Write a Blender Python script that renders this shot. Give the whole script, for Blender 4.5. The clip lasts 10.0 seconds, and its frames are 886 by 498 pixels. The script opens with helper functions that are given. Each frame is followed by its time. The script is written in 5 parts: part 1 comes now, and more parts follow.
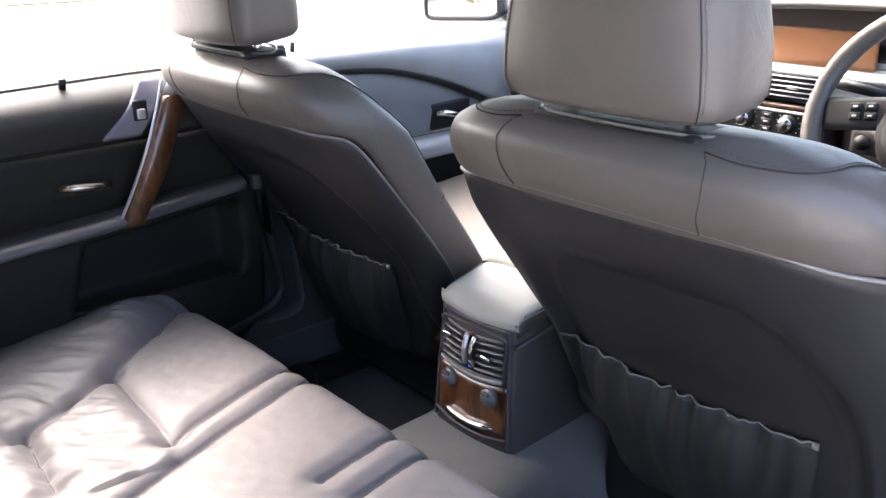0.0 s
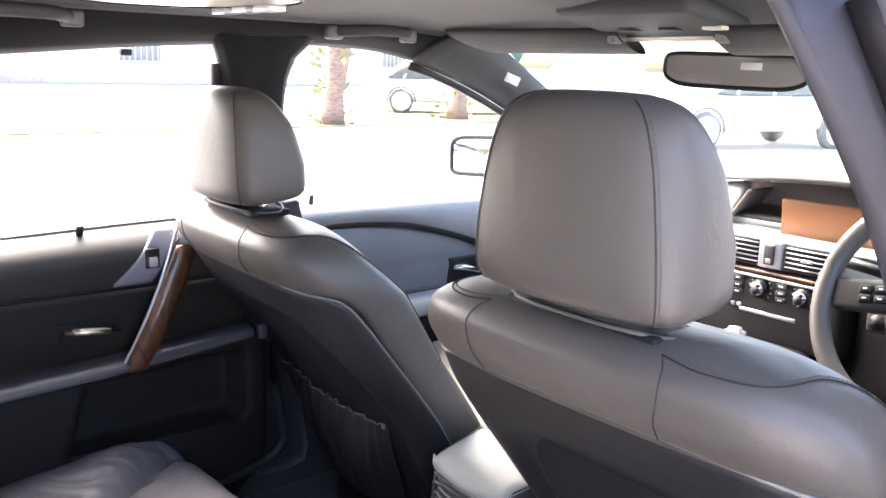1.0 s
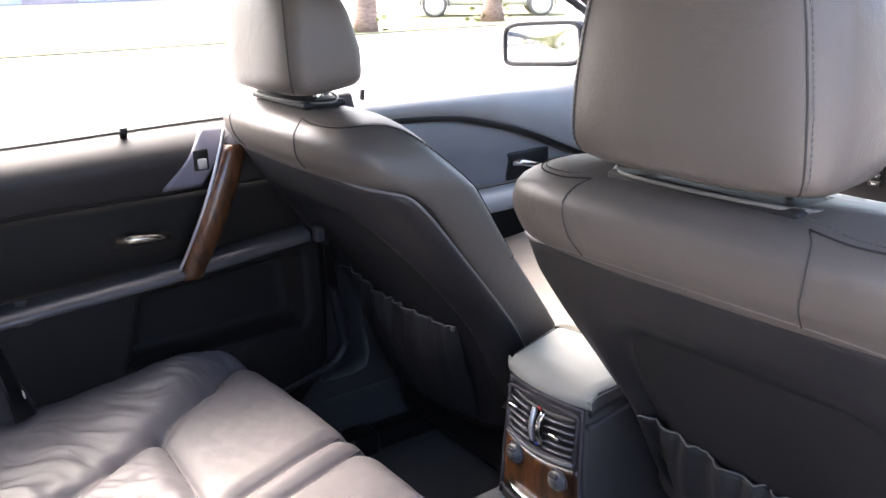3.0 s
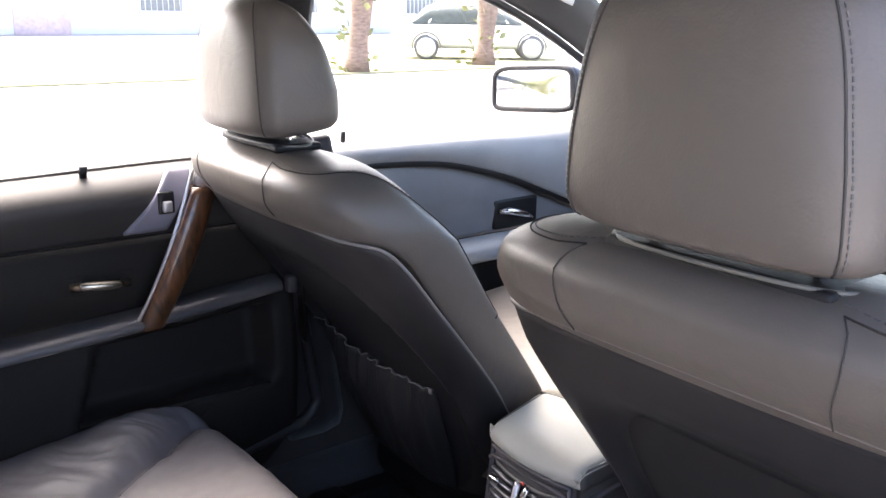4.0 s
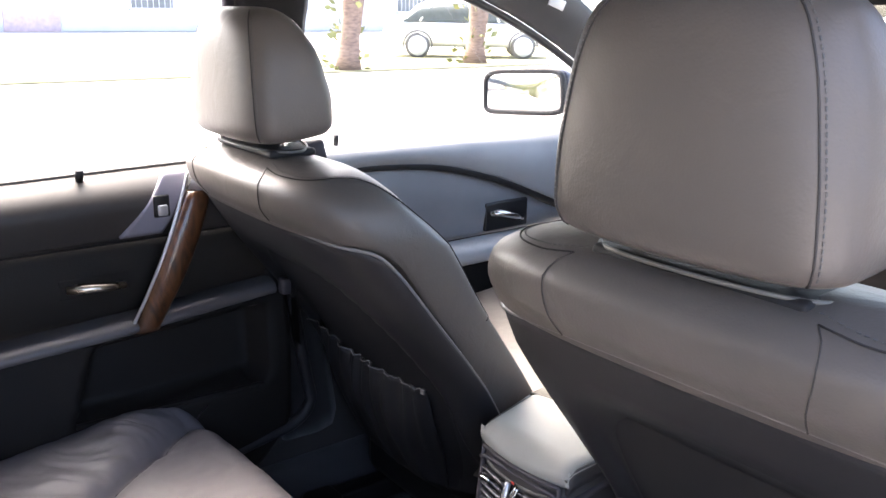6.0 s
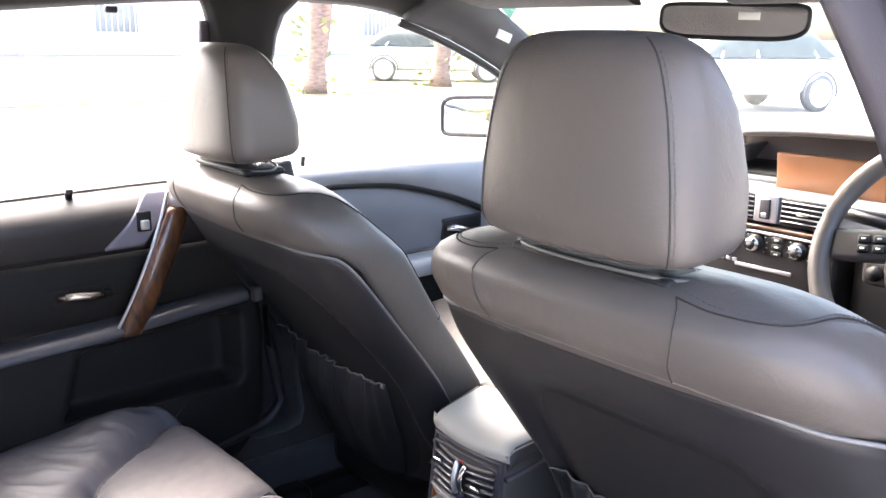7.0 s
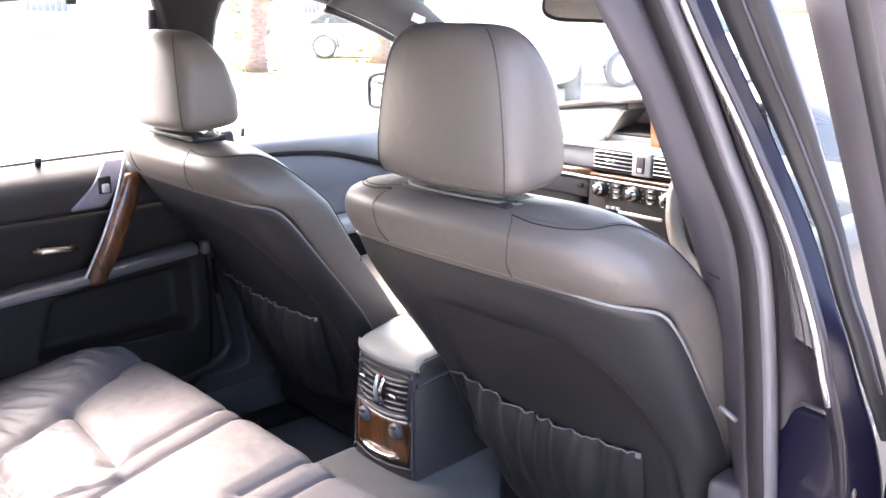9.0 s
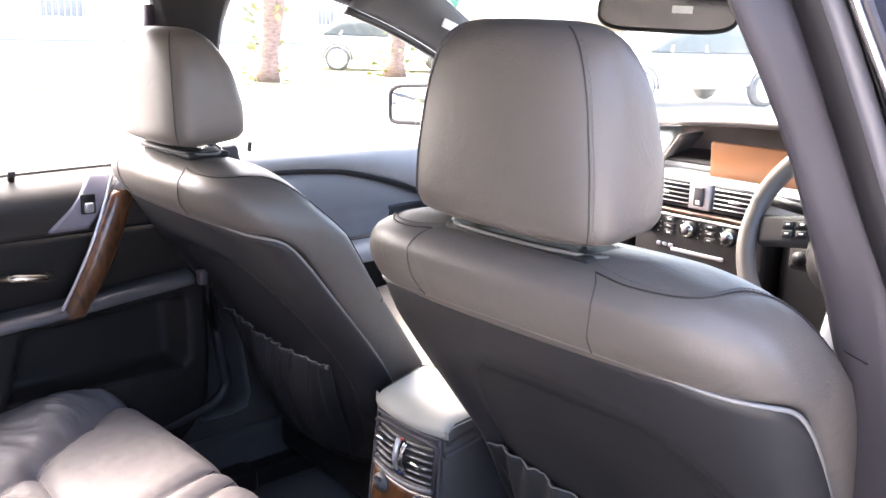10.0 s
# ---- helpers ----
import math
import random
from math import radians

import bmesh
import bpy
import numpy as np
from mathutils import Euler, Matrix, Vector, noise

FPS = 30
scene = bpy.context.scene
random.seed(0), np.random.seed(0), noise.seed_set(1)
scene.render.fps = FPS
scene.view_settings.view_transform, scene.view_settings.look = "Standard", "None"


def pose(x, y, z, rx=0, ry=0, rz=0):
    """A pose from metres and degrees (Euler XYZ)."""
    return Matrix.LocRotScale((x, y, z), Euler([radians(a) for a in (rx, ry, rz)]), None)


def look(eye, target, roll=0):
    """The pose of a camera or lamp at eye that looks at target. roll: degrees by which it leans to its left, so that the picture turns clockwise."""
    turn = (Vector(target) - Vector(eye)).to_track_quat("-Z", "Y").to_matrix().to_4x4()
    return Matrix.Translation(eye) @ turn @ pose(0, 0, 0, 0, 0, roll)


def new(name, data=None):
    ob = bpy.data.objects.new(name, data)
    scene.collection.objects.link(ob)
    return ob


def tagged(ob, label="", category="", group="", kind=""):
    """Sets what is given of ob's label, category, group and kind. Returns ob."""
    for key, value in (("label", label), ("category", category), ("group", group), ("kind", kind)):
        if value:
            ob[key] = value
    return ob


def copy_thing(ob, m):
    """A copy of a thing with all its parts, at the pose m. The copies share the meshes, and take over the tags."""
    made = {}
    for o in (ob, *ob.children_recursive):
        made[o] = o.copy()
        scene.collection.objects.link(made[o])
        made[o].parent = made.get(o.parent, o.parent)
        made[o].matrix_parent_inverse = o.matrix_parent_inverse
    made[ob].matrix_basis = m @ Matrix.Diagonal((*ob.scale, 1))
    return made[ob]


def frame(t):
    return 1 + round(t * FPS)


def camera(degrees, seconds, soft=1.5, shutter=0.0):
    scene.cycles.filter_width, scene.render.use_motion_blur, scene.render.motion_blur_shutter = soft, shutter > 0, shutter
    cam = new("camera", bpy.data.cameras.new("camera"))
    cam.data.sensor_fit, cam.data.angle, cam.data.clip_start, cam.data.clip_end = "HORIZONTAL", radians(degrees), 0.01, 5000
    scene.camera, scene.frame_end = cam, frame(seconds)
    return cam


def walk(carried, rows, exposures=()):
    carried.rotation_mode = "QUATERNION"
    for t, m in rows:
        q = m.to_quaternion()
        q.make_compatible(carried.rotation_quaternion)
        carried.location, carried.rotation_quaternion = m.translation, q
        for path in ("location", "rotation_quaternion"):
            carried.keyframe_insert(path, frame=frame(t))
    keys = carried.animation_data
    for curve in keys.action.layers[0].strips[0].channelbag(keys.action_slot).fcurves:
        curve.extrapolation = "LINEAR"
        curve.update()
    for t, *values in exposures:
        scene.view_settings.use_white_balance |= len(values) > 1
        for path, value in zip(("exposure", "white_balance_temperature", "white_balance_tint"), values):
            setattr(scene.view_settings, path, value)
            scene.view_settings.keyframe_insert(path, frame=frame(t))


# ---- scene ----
cam = camera(54.0, 10.0)
PATH = [
    (0, (0.85, -0.63, 1.204), (-0.52, 0.647, 0.501), -0.2),
    (0.5, (0.877, -0.573, 1.241), (-0.603, 0.679, 0.745), 1.4),
    (1, (0.886, -0.557, 1.249), (-0.621, 0.692, 0.838), 1.6),
    (1.5, (0.882, -0.562, 1.258), (-0.622, 0.681, 0.818), 1.1),
    (2, (0.882, -0.571, 1.250), (-0.626, 0.642, 0.745), 0.3),
    (2.5, (0.864, -0.584, 1.224), (-0.639, 0.591, 0.625), -0.5),
    (2.7, (0.836, -0.568, 1.211), (-0.679, 0.577, 0.587), -1.2),
    (3.8, (0.708, -0.479, 1.193), (-0.822, 0.693, 0.658), 0.4),
    (4, (0.716, -0.471, 1.194), (-0.805, 0.717, 0.669), 0.7),
    (4.5, (0.728, -0.487, 1.204), (-0.775, 0.727, 0.689), 1.4),
    (5, (0.726, -0.482, 1.208), (-0.781, 0.729, 0.692), 1.5),
    (6.5, (0.742, -0.488, 1.208), (-0.762, 0.718, 0.677), 0.5),
    (7, (0.866, -0.566, 1.226), (-0.607, 0.702, 0.747), 0.9),
    (7.5, (1.045, -0.685, 1.227), (-0.354, 0.628, 0.662), 1.3),
    (8, (1.112, -0.695, 1.23), (-0.308, 0.614, 0.71), 0.0),
    (8.5, (1.101, -0.698, 1.234), (-0.316, 0.628, 0.752), -0.1),
    (9, (1.112, -0.71, 1.245), (-0.268, 0.637, 0.717), 0.4),
    (9.5, (1.055, -0.654, 1.215), (-0.327, 0.676, 0.65), 0.6),
    (10, (0.906, -0.576, 1.223), (-0.491, 0.766, 0.727), 1.9),
]

EXPOSURES = [(0.0, 3.98, 6600, 11), (0.5, 4.22, 6700, 12), (2.5, 3.96, 6650, 12), (3.8, 3.9, 6800, 12), (6.5, 3.95, 6800, 12), (7.0, 4.36, 6800, 12),
             (7.5, 4.32, 6800, 14), (8.0, 4.56, 6850, 15), (9.0, 4.66, 6850, 15), (9.5, 4.36, 6850, 15), (10.0, 4.5, 6850, 14)]
walk(cam, [(t, look(eye, target, roll)) for t, eye, target, roll in PATH], EXPOSURES)

# ---- daylight ----
SUN_ELEV, SUN_AZ = radians(50), radians(-92)      # azimuth from straight ahead towards the right
world = bpy.data.worlds.new("sky")
scene.world = world
world.use_nodes = True
wt = world.node_tree
sky = wt.nodes.new("ShaderNodeTexSky")
sky.sky_type, sky.sun_disc = "NISHITA", False
sky.sun_elevation, sky.sun_rotation = SUN_ELEV, SUN_AZ
sky.air_density, sky.dust_density = 0.6, 6.0
wt.links.new(sky.outputs[0], wt.nodes["Background"].inputs[0])
wt.nodes["Background"].inputs[1].default_value = 0.15
sun_data = bpy.data.lights.new("sun", "SUN")
sun_data.energy, sun_data.angle, sun_data.color = 0.55, radians(85), (1.0, 0.98, 0.965)
sun = new("sun", sun_data)
sun_dir = Vector((math.sin(SUN_AZ) * math.cos(SUN_ELEV), math.cos(SUN_AZ) * math.cos(SUN_ELEV), math.sin(SUN_ELEV)))
sun.matrix_world = look(sun_dir * 50, (0, 0, 0))


# ---- materials ----
def material(name, color, rough=0.5, metal=0.0, vary=0.12, scale=6.0, grain=0.0, grain_scale=300.0, coat=0.0, spec=0.5,
             stretch=(1, 1, 1), color2=None, sheen=0.0):
    """A surface with soft patches of tone, fine relief and uneven gloss."""
    m = bpy.data.materials.new(name)
    m.use_nodes = True
    t = m.node_tree
    b = t.nodes["Principled BSDF"]
    b.inputs["Metallic"].default_value = metal
    b.inputs["Specular IOR Level"].default_value = spec
    b.inputs["Coat Weight"].default_value = coat
    b.inputs["Coat Roughness"].default_value = 0.06
    b.inputs["Sheen Weight"].default_value = sheen
    co = t.nodes.new("ShaderNodeTexCoord")
    mp = t.nodes.new("ShaderNodeMapping")
    mp.inputs["Scale"].default_value = stretch
    t.links.new(co.outputs["Object"], mp.inputs[0])
    n = t.nodes.new("ShaderNodeTexNoise")
    n.inputs["Scale"].default_value, n.inputs["Detail"].default_value = scale, 6
    t.links.new(mp.outputs[0], n.inputs[0])
    r = t.nodes.new("ShaderNodeValToRGB")
    c2 = color2 or [min(1, c * (1 + vary)) for c in color]
    c1 = color if color2 else [c * (1 - vary) for c in color]
    r.color_ramp.elements[0].position, r.color_ramp.elements[1].position = 0.32, 0.68
    r.color_ramp.elements[0].color, r.color_ramp.elements[1].color = (*c1, 1), (*c2, 1)
    t.links.new(n.outputs["Fac"], r.inputs[0])
    t.links.new(r.outputs[0], b.inputs["Base Color"])
    rr = t.nodes.new("ShaderNodeMapRange")
    rr.inputs["To Min"].default_value, rr.inputs["To Max"].default_value = max(0.02, rough - 0.06), min(1, rough + 0.06)
    t.links.new(n.outputs["Fac"], rr.inputs[0])
    t.links.new(rr.outputs[0], b.inputs["Roughness"])
    if grain:
        g = t.nodes.new("ShaderNodeTexNoise")
        g.inputs["Scale"].default_value, g.inputs["Detail"].default_value = grain_scale, 3
        t.links.new(mp.outputs[0], g.inputs[0])
        bp = t.nodes.new("ShaderNodeBump")
        bp.inputs["Strength"].default_value, bp.inputs["Distance"].default_value = grain, 0.002
        t.links.new(g.outputs["Fac"], bp.inputs["Height"])
        t.links.new(bp.outputs[0], b.inputs["Normal"])
    return m


def leather_material(name, color, creases=0.35, rough=0.38, pebble=0.12):
    """Pebbled leather: small cells, long soft creases and worn, slightly shinier patches."""
    m = material(name, color, rough=rough, vary=0.07, scale=5)
    t = m.node_tree
    b = t.nodes["Principled BSDF"]
    co = t.nodes["Texture Coordinate"]
    v = t.nodes.new("ShaderNodeTexVoronoi")
    v.inputs["Scale"].default_value = 420
    t.links.new(co.outputs["Object"], v.inputs[0])
    w = t.nodes.new("ShaderNodeTexNoise")
    w.inputs["Scale"].default_value, w.inputs["Detail"].default_value, w.inputs["Distortion"].default_value = 26, 4, 0.8
    t.links.new(co.outputs["Object"], w.inputs[0])
    b1 = t.nodes.new("ShaderNodeBump")
    b1.inputs["Strength"].default_value, b1.inputs["Distance"].default_value = creases, 0.006
    t.links.new(w.outputs["Fac"], b1.inputs["Height"])
    b2 = t.nodes.new("ShaderNodeBump")
    b2.inputs["Strength"].default_value, b2.inputs["Distance"].default_value = pebble, 0.001
    t.links.new(v.outputs["Distance"], b2.inputs["Height"])
    t.links.new(b1.outputs[0], b2.inputs["Normal"])
    t.links.new(b2.outputs[0], b.inputs["Normal"])
    return m


def glass_material(name, tint=(1, 1, 1), gloss=0.9):
    m = bpy.data.materials.new(name)
    m.use_nodes = True
    t = m.node_tree
    t.nodes.remove(t.nodes["Principled BSDF"])
    tr, gl, mx, fr, pw, ad = (t.nodes.new(k) for k in ("ShaderNodeBsdfTransparent", "ShaderNodeBsdfGlossy", "ShaderNodeMixShader", "ShaderNodeLayerWeight", "ShaderNodeMath", "ShaderNodeMath"))
    tr.inputs[0].default_value = (*tint, 1)
    gl.inputs["Roughness"].default_value = 0.0
    fr.inputs[0].default_value = 0.5
    pw.operation, pw.inputs[1].default_value = "POWER", 5.0
    ad.operation, ad.inputs[1].default_value, ad.inputs[2].default_value = "MULTIPLY_ADD", gloss, 0.05 * gloss
    t.links.new(fr.outputs["Facing"], pw.inputs[0])
    t.links.new(pw.outputs[0], ad.inputs[0])
    t.links.new(ad.outputs[0], mx.inputs[0])
    t.links.new(tr.outputs[0], mx.inputs[1])
    t.links.new(gl.outputs[0], mx.inputs[2])
    t.links.new(mx.outputs[0], t.nodes["Material Output"].inputs[0])
    return m


def wood_material(name):
    m = material(name, (0.022, 0.009, 0.005), rough=0.3, scale=9, coat=0.4, color2=(0.13, 0.052, 0.020), stretch=(2.5, 2.5, 0.8))
    n = m.node_tree.nodes["Noise Texture"]
    n.inputs["Distortion"].default_value, n.inputs["Detail"].default_value, n.inputs["Scale"].default_value = 2.2, 9, 14
    return m


LEATHER = leather_material("grey_leather", (0.099, 0.086, 0.0755), 0.2, 0.43)
# front seat leather again, lightened in colour for the light on the bench
LEATHER_LIT = leather_material("lit_wrinkled_leather", (0.113, 0.107, 0.116), 0.12, 0.52, 0.05)
BENCH_SEAM = material("bench_seam", (0.045, 0.042, 0.044), rough=0.8, spec=0.1)
SEAM = material("seam_thread", (0.036, 0.033, 0.031), rough=0.8, spec=0.1)
LEATHER_SEAM = material("leather_fold", (0.044, 0.040, 0.037), rough=0.6, spec=0.3)
THREAD = material("stitching_thread", (0.105, 0.10, 0.096), rough=0.7)
SHELL = material("seat_shell_plastic", (0.0185, 0.0178, 0.0192), rough=0.46, grain=0.15, grain_scale=900, spec=0.38)
INSERT = material("seat_back_vinyl", (0.014, 0.0135, 0.0146), rough=0.58, grain=0.2, grain_scale=700, spec=0.3)
POCKET = material("pocket_cloth", (0.012, 0.012, 0.0135), rough=0.6, grain=0.3, grain_scale=500, spec=0.3)
ELASTIC = material("elastic_edge", (0.12, 0.116, 0.112), rough=0.7)
CHROME = material("chrome", (0.72, 0.71, 0.69), rough=0.12, metal=1, vary=0.03)
SATIN = material("satin_metal", (0.62, 0.55, 0.45), rough=0.28, metal=1, vary=0.05)
SILVER = material("silver_trim", (0.55, 0.55, 0.57), rough=0.35, metal=0.7, vary=0.04)
WOOD = wood_material("burl_wood")
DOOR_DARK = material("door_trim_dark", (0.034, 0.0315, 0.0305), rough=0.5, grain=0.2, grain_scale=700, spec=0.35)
DOOR_LOW = material("door_lower_plastic", (0.0105, 0.0094, 0.0088), rough=0.6, grain=0.2, grain_scale=600, spec=0.22)
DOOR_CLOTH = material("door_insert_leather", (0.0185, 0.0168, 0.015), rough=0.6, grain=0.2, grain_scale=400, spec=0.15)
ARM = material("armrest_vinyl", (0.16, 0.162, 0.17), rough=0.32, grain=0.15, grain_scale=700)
# window light that the plate reflects is put into this pale colour
SWITCH_PLATE = material("switch_plate", (0.24, 0.23, 0.28), rough=0.5, grain=0.1, grain_scale=900)
BLACK = material("black_plastic", (0.012, 0.012, 0.013), rough=0.4, spec=0.3)
SEAL = material("door_rubber", (0.016, 0.0145, 0.016), rough=0.55, vary=0.1, spec=0.25)
EDGE_HIGHLIGHT = material("painted_edge_highlight", (0.13, 0.12, 0.12), rough=0.22, metal=0.5, vary=0.1)
JAMB_REFLECTION = material("jamb_sky_reflection", (0.52, 0.49, 0.48), rough=0.16, metal=0.75, vary=0.12, scale=14)
RUBBER = material("rubber_seal", (0.022, 0.021, 0.023), rough=0.45, spec=0.3)
TRIM_GREY = material("pillar_trim", (0.045, 0.040, 0.047), rough=0.6, grain=0.2, grain_scale=800)
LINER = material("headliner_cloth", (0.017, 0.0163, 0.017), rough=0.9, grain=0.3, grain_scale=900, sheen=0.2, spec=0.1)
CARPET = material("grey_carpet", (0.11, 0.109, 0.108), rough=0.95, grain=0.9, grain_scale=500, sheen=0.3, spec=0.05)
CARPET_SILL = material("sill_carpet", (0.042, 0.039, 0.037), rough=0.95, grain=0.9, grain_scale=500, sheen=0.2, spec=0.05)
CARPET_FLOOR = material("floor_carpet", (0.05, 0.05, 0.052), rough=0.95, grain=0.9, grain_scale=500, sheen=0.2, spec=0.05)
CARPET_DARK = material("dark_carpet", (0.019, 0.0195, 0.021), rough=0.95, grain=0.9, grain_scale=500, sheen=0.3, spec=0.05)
CONSOLE_TOP = material("console_vinyl", (0.30, 0.295, 0.265), rough=0.58, grain=0.15, grain_scale=700)
CONSOLE = material("console_plastic", (0.038, 0.036, 0.037), rough=0.5, grain=0.15, grain_scale=800)
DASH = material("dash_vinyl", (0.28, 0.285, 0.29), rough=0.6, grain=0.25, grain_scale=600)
LEDGE = material("pale_ledge", (0.6, 0.59, 0.58), rough=0.35, vary=0.04)
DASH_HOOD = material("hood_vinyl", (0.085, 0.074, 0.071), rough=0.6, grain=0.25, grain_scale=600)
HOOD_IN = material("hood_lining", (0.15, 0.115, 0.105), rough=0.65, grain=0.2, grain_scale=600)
DASH_DARK = material("dash_plastic", (0.03, 0.027, 0.027), rough=0.5, grain=0.15, grain_scale=700, spec=0.3)
SCREEN = material("display_glass", (0.33, 0.145, 0.068), rough=0.25, vary=0.05)
PAINT = material("dark_blue_paint", (0.004, 0.0036, 0.013), rough=0.3, metal=0.0, coat=0.15, vary=0.04, spec=0.2)
# dark blue body paint with its grey-brown reflections put into the colour
PAINT_IN = material("reflecting_body_paint", (0.035, 0.029, 0.034), rough=0.35, coat=0.15, vary=0.05, spec=0.35)
GLASS = glass_material("window_glass", (0.97, 0.99, 0.98))
REARGLASS = glass_material("rear_glass", (0.22, 0.225, 0.23))
WINDSHIELD = glass_material("windshield_glass", (0.9, 0.97, 0.94), 0.3)
BAND = glass_material("windshield_shade_band", (0.10, 0.30, 0.31))
ARM_DARK = material("rear_armrest_vinyl", (0.085, 0.082, 0.088), rough=0.26, grain=0.12, grain_scale=700)
DIM_MIRROR = material("dimmed_mirror_glass", (0.62, 0.61, 0.585), rough=0.22, metal=1, vary=0.0)
SEAL_SHEEN = material("painted_seal_sheen", (0.115, 0.11, 0.12), rough=0.34)
PILLAR = material("front_pillar_trim", (0.045, 0.046, 0.05), rough=0.6, grain=0.2, grain_scale=800)
MIRROR = material("mirror_glass", (0.9, 0.9, 0.9), rough=0.02, metal=1, vary=0.0)
LIP_HIGHLIGHT = material("shell_edge_highlight", (0.175, 0.165, 0.155), rough=0.38)
COLLAR = material("cream_collar", (0.13, 0.125, 0.11), rough=0.45)
GRIP_END = material("grip_mount_plastic", (0.14, 0.135, 0.135), rough=0.45)
CAP_GREY = material("socket_cap_plastic", (0.10, 0.098, 0.10), rough=0.45)
LENS = material("cream_lens", (0.75, 0.70, 0.60), rough=0.3)
LABEL = material("white_label", (0.75, 0.74, 0.7), rough=0.6)


# ---- mesh helpers ----
def smooth(bm):
    for f in bm.faces:
        f.smooth = True
    return bm


def part(name, bm, mat, parent=None, label=""):
    me = bpy.data.meshes.new(name)
    bmesh.ops.recalc_face_normals(bm, faces=bm.faces)
    bm.to_mesh(me)
    bm.free()
    me.materials.append(mat)
    ob = new(name, me)
    ob.parent = parent
    return tagged(ob, label=label)


def thing(name, label, category, at=(0, 0, 0), group="", kind=""):
    ob = new(name)
    ob.empty_display_size = 0.05
    ob.location = at
    return tagged(ob, label, category, group, kind)


def surf(fn, us, vs, loop=False, cap=False):
    """A sheet of points fn(u, v); loop closes it along u, cap fills its first and last rows."""
    bm = bmesh.new()
    rows = [[bm.verts.new(fn(u, v)) for u in us] for v in vs]
    n = len(us)
    for a, b in zip(rows, rows[1:]):
        for i in range(n if loop else n - 1):
            j = (i + 1) % n
            bm.faces.new((a[i], a[j], b[j], b[i]))
    if cap:
        bm.faces.new(rows[0][::-1])
        bm.faces.new(rows[-1])
    return smooth(bm)


def solid(bm, thick, away=None):
    """Gives a sheet a thickness; away: the rough direction in which it thickens."""
    bmesh.ops.recalc_face_normals(bm, faces=bm.faces)
    if away is not None and sum((f.normal * f.calc_area() for f in bm.faces), Vector()).dot(Vector(away)) > 0:
        bmesh.ops.reverse_faces(bm, faces=bm.faces)
    bm.normal_update()
    faces, rim = bm.faces[:], [e for e in bm.edges if len(e.link_faces) == 1]
    twin = {v: bm.verts.new(v.co - v.normal * thick) for v in bm.verts[:]}
    for f in faces:
        bm.faces.new([twin[v] for v in reversed(f.verts)])
    for e in rim:
        a, b = e.verts
        bm.faces.new((a, b, twin[b], twin[a]))
    return smooth(bm)


def span(a, b, n):
    return [a + (b - a) * i / (n - 1) for i in range(n)]


def tube(points, r, sides=8, closed=False, flat=1.0):
    pts = [Vector(p) for p in points]
    bm = bmesh.new()
    rings = []
    up = Vector((0.13, 0.31, 0.94)).normalized()
    for i, p in enumerate(pts):
        a = pts[i - 1] if (i or closed) else p
        b = pts[(i + 1) % len(pts)] if (i < len(pts) - 1 or closed) else p
        d = (b - a).normalized()
        s = d.cross(up).normalized()
        q = s.cross(d)
        rr = r[i] if isinstance(r, (list, tuple)) else r
        rings.append([bm.verts.new(p + s * math.cos(k * math.tau / sides) * rr + q * math.sin(k * math.tau / sides) * rr * flat) for k in range(sides)])
    m = len(rings)
    for i in range(m if closed else m - 1):
        a, b = rings[i], rings[(i + 1) % m]
        for k in range(sides):
            bm.faces.new((a[k], a[(k + 1) % sides], b[(k + 1) % sides], b[k]))
    if not closed:
        bm.faces.new(rings[0][::-1])
        bm.faces.new(rings[-1])
    return smooth(bm)


def rbox(c, s, r=0.005, seg=3, m=None):
    """A box with rounded edges: centre, size, radius."""
    bm = bmesh.new()
    bmesh.ops.create_cube(bm, size=1)
    bmesh.ops.scale(bm, vec=s, verts=bm.verts)
    bmesh.ops.bevel(bm, geom=bm.edges[:], offset=min(r, min(s) * 0.49), segments=seg, affect="EDGES", profile=0.5)
    if m is not None:
        bmesh.ops.transform(bm, matrix=m, verts=bm.verts)
    bmesh.ops.translate(bm, vec=c, verts=bm.verts)
    return smooth(bm)


def disc(c, r, depth, axis="Y", seg=24, bevel=0.0015, m=None):
    bm = bmesh.new()
    bmesh.ops.create_cone(bm, cap_ends=True, segments=seg, radius1=r, radius2=r, depth=depth)
    if bevel:
        rim = [e for e in bm.edges if any(len(f.verts) > 4 for f in e.link_faces)]
        bmesh.ops.bevel(bm, geom=rim, offset=bevel, segments=2, affect="EDGES")
    turn = {"Y": Matrix.Rotation(math.pi / 2, 4, "X"), "X": Matrix.Rotation(math.pi / 2, 4, "Y"), "Z": Matrix()}[axis]
    bmesh.ops.transform(bm, matrix=(m or Matrix()) @ turn, verts=bm.verts)
    bmesh.ops.translate(bm, vec=c, verts=bm.verts)
    return smooth(bm)


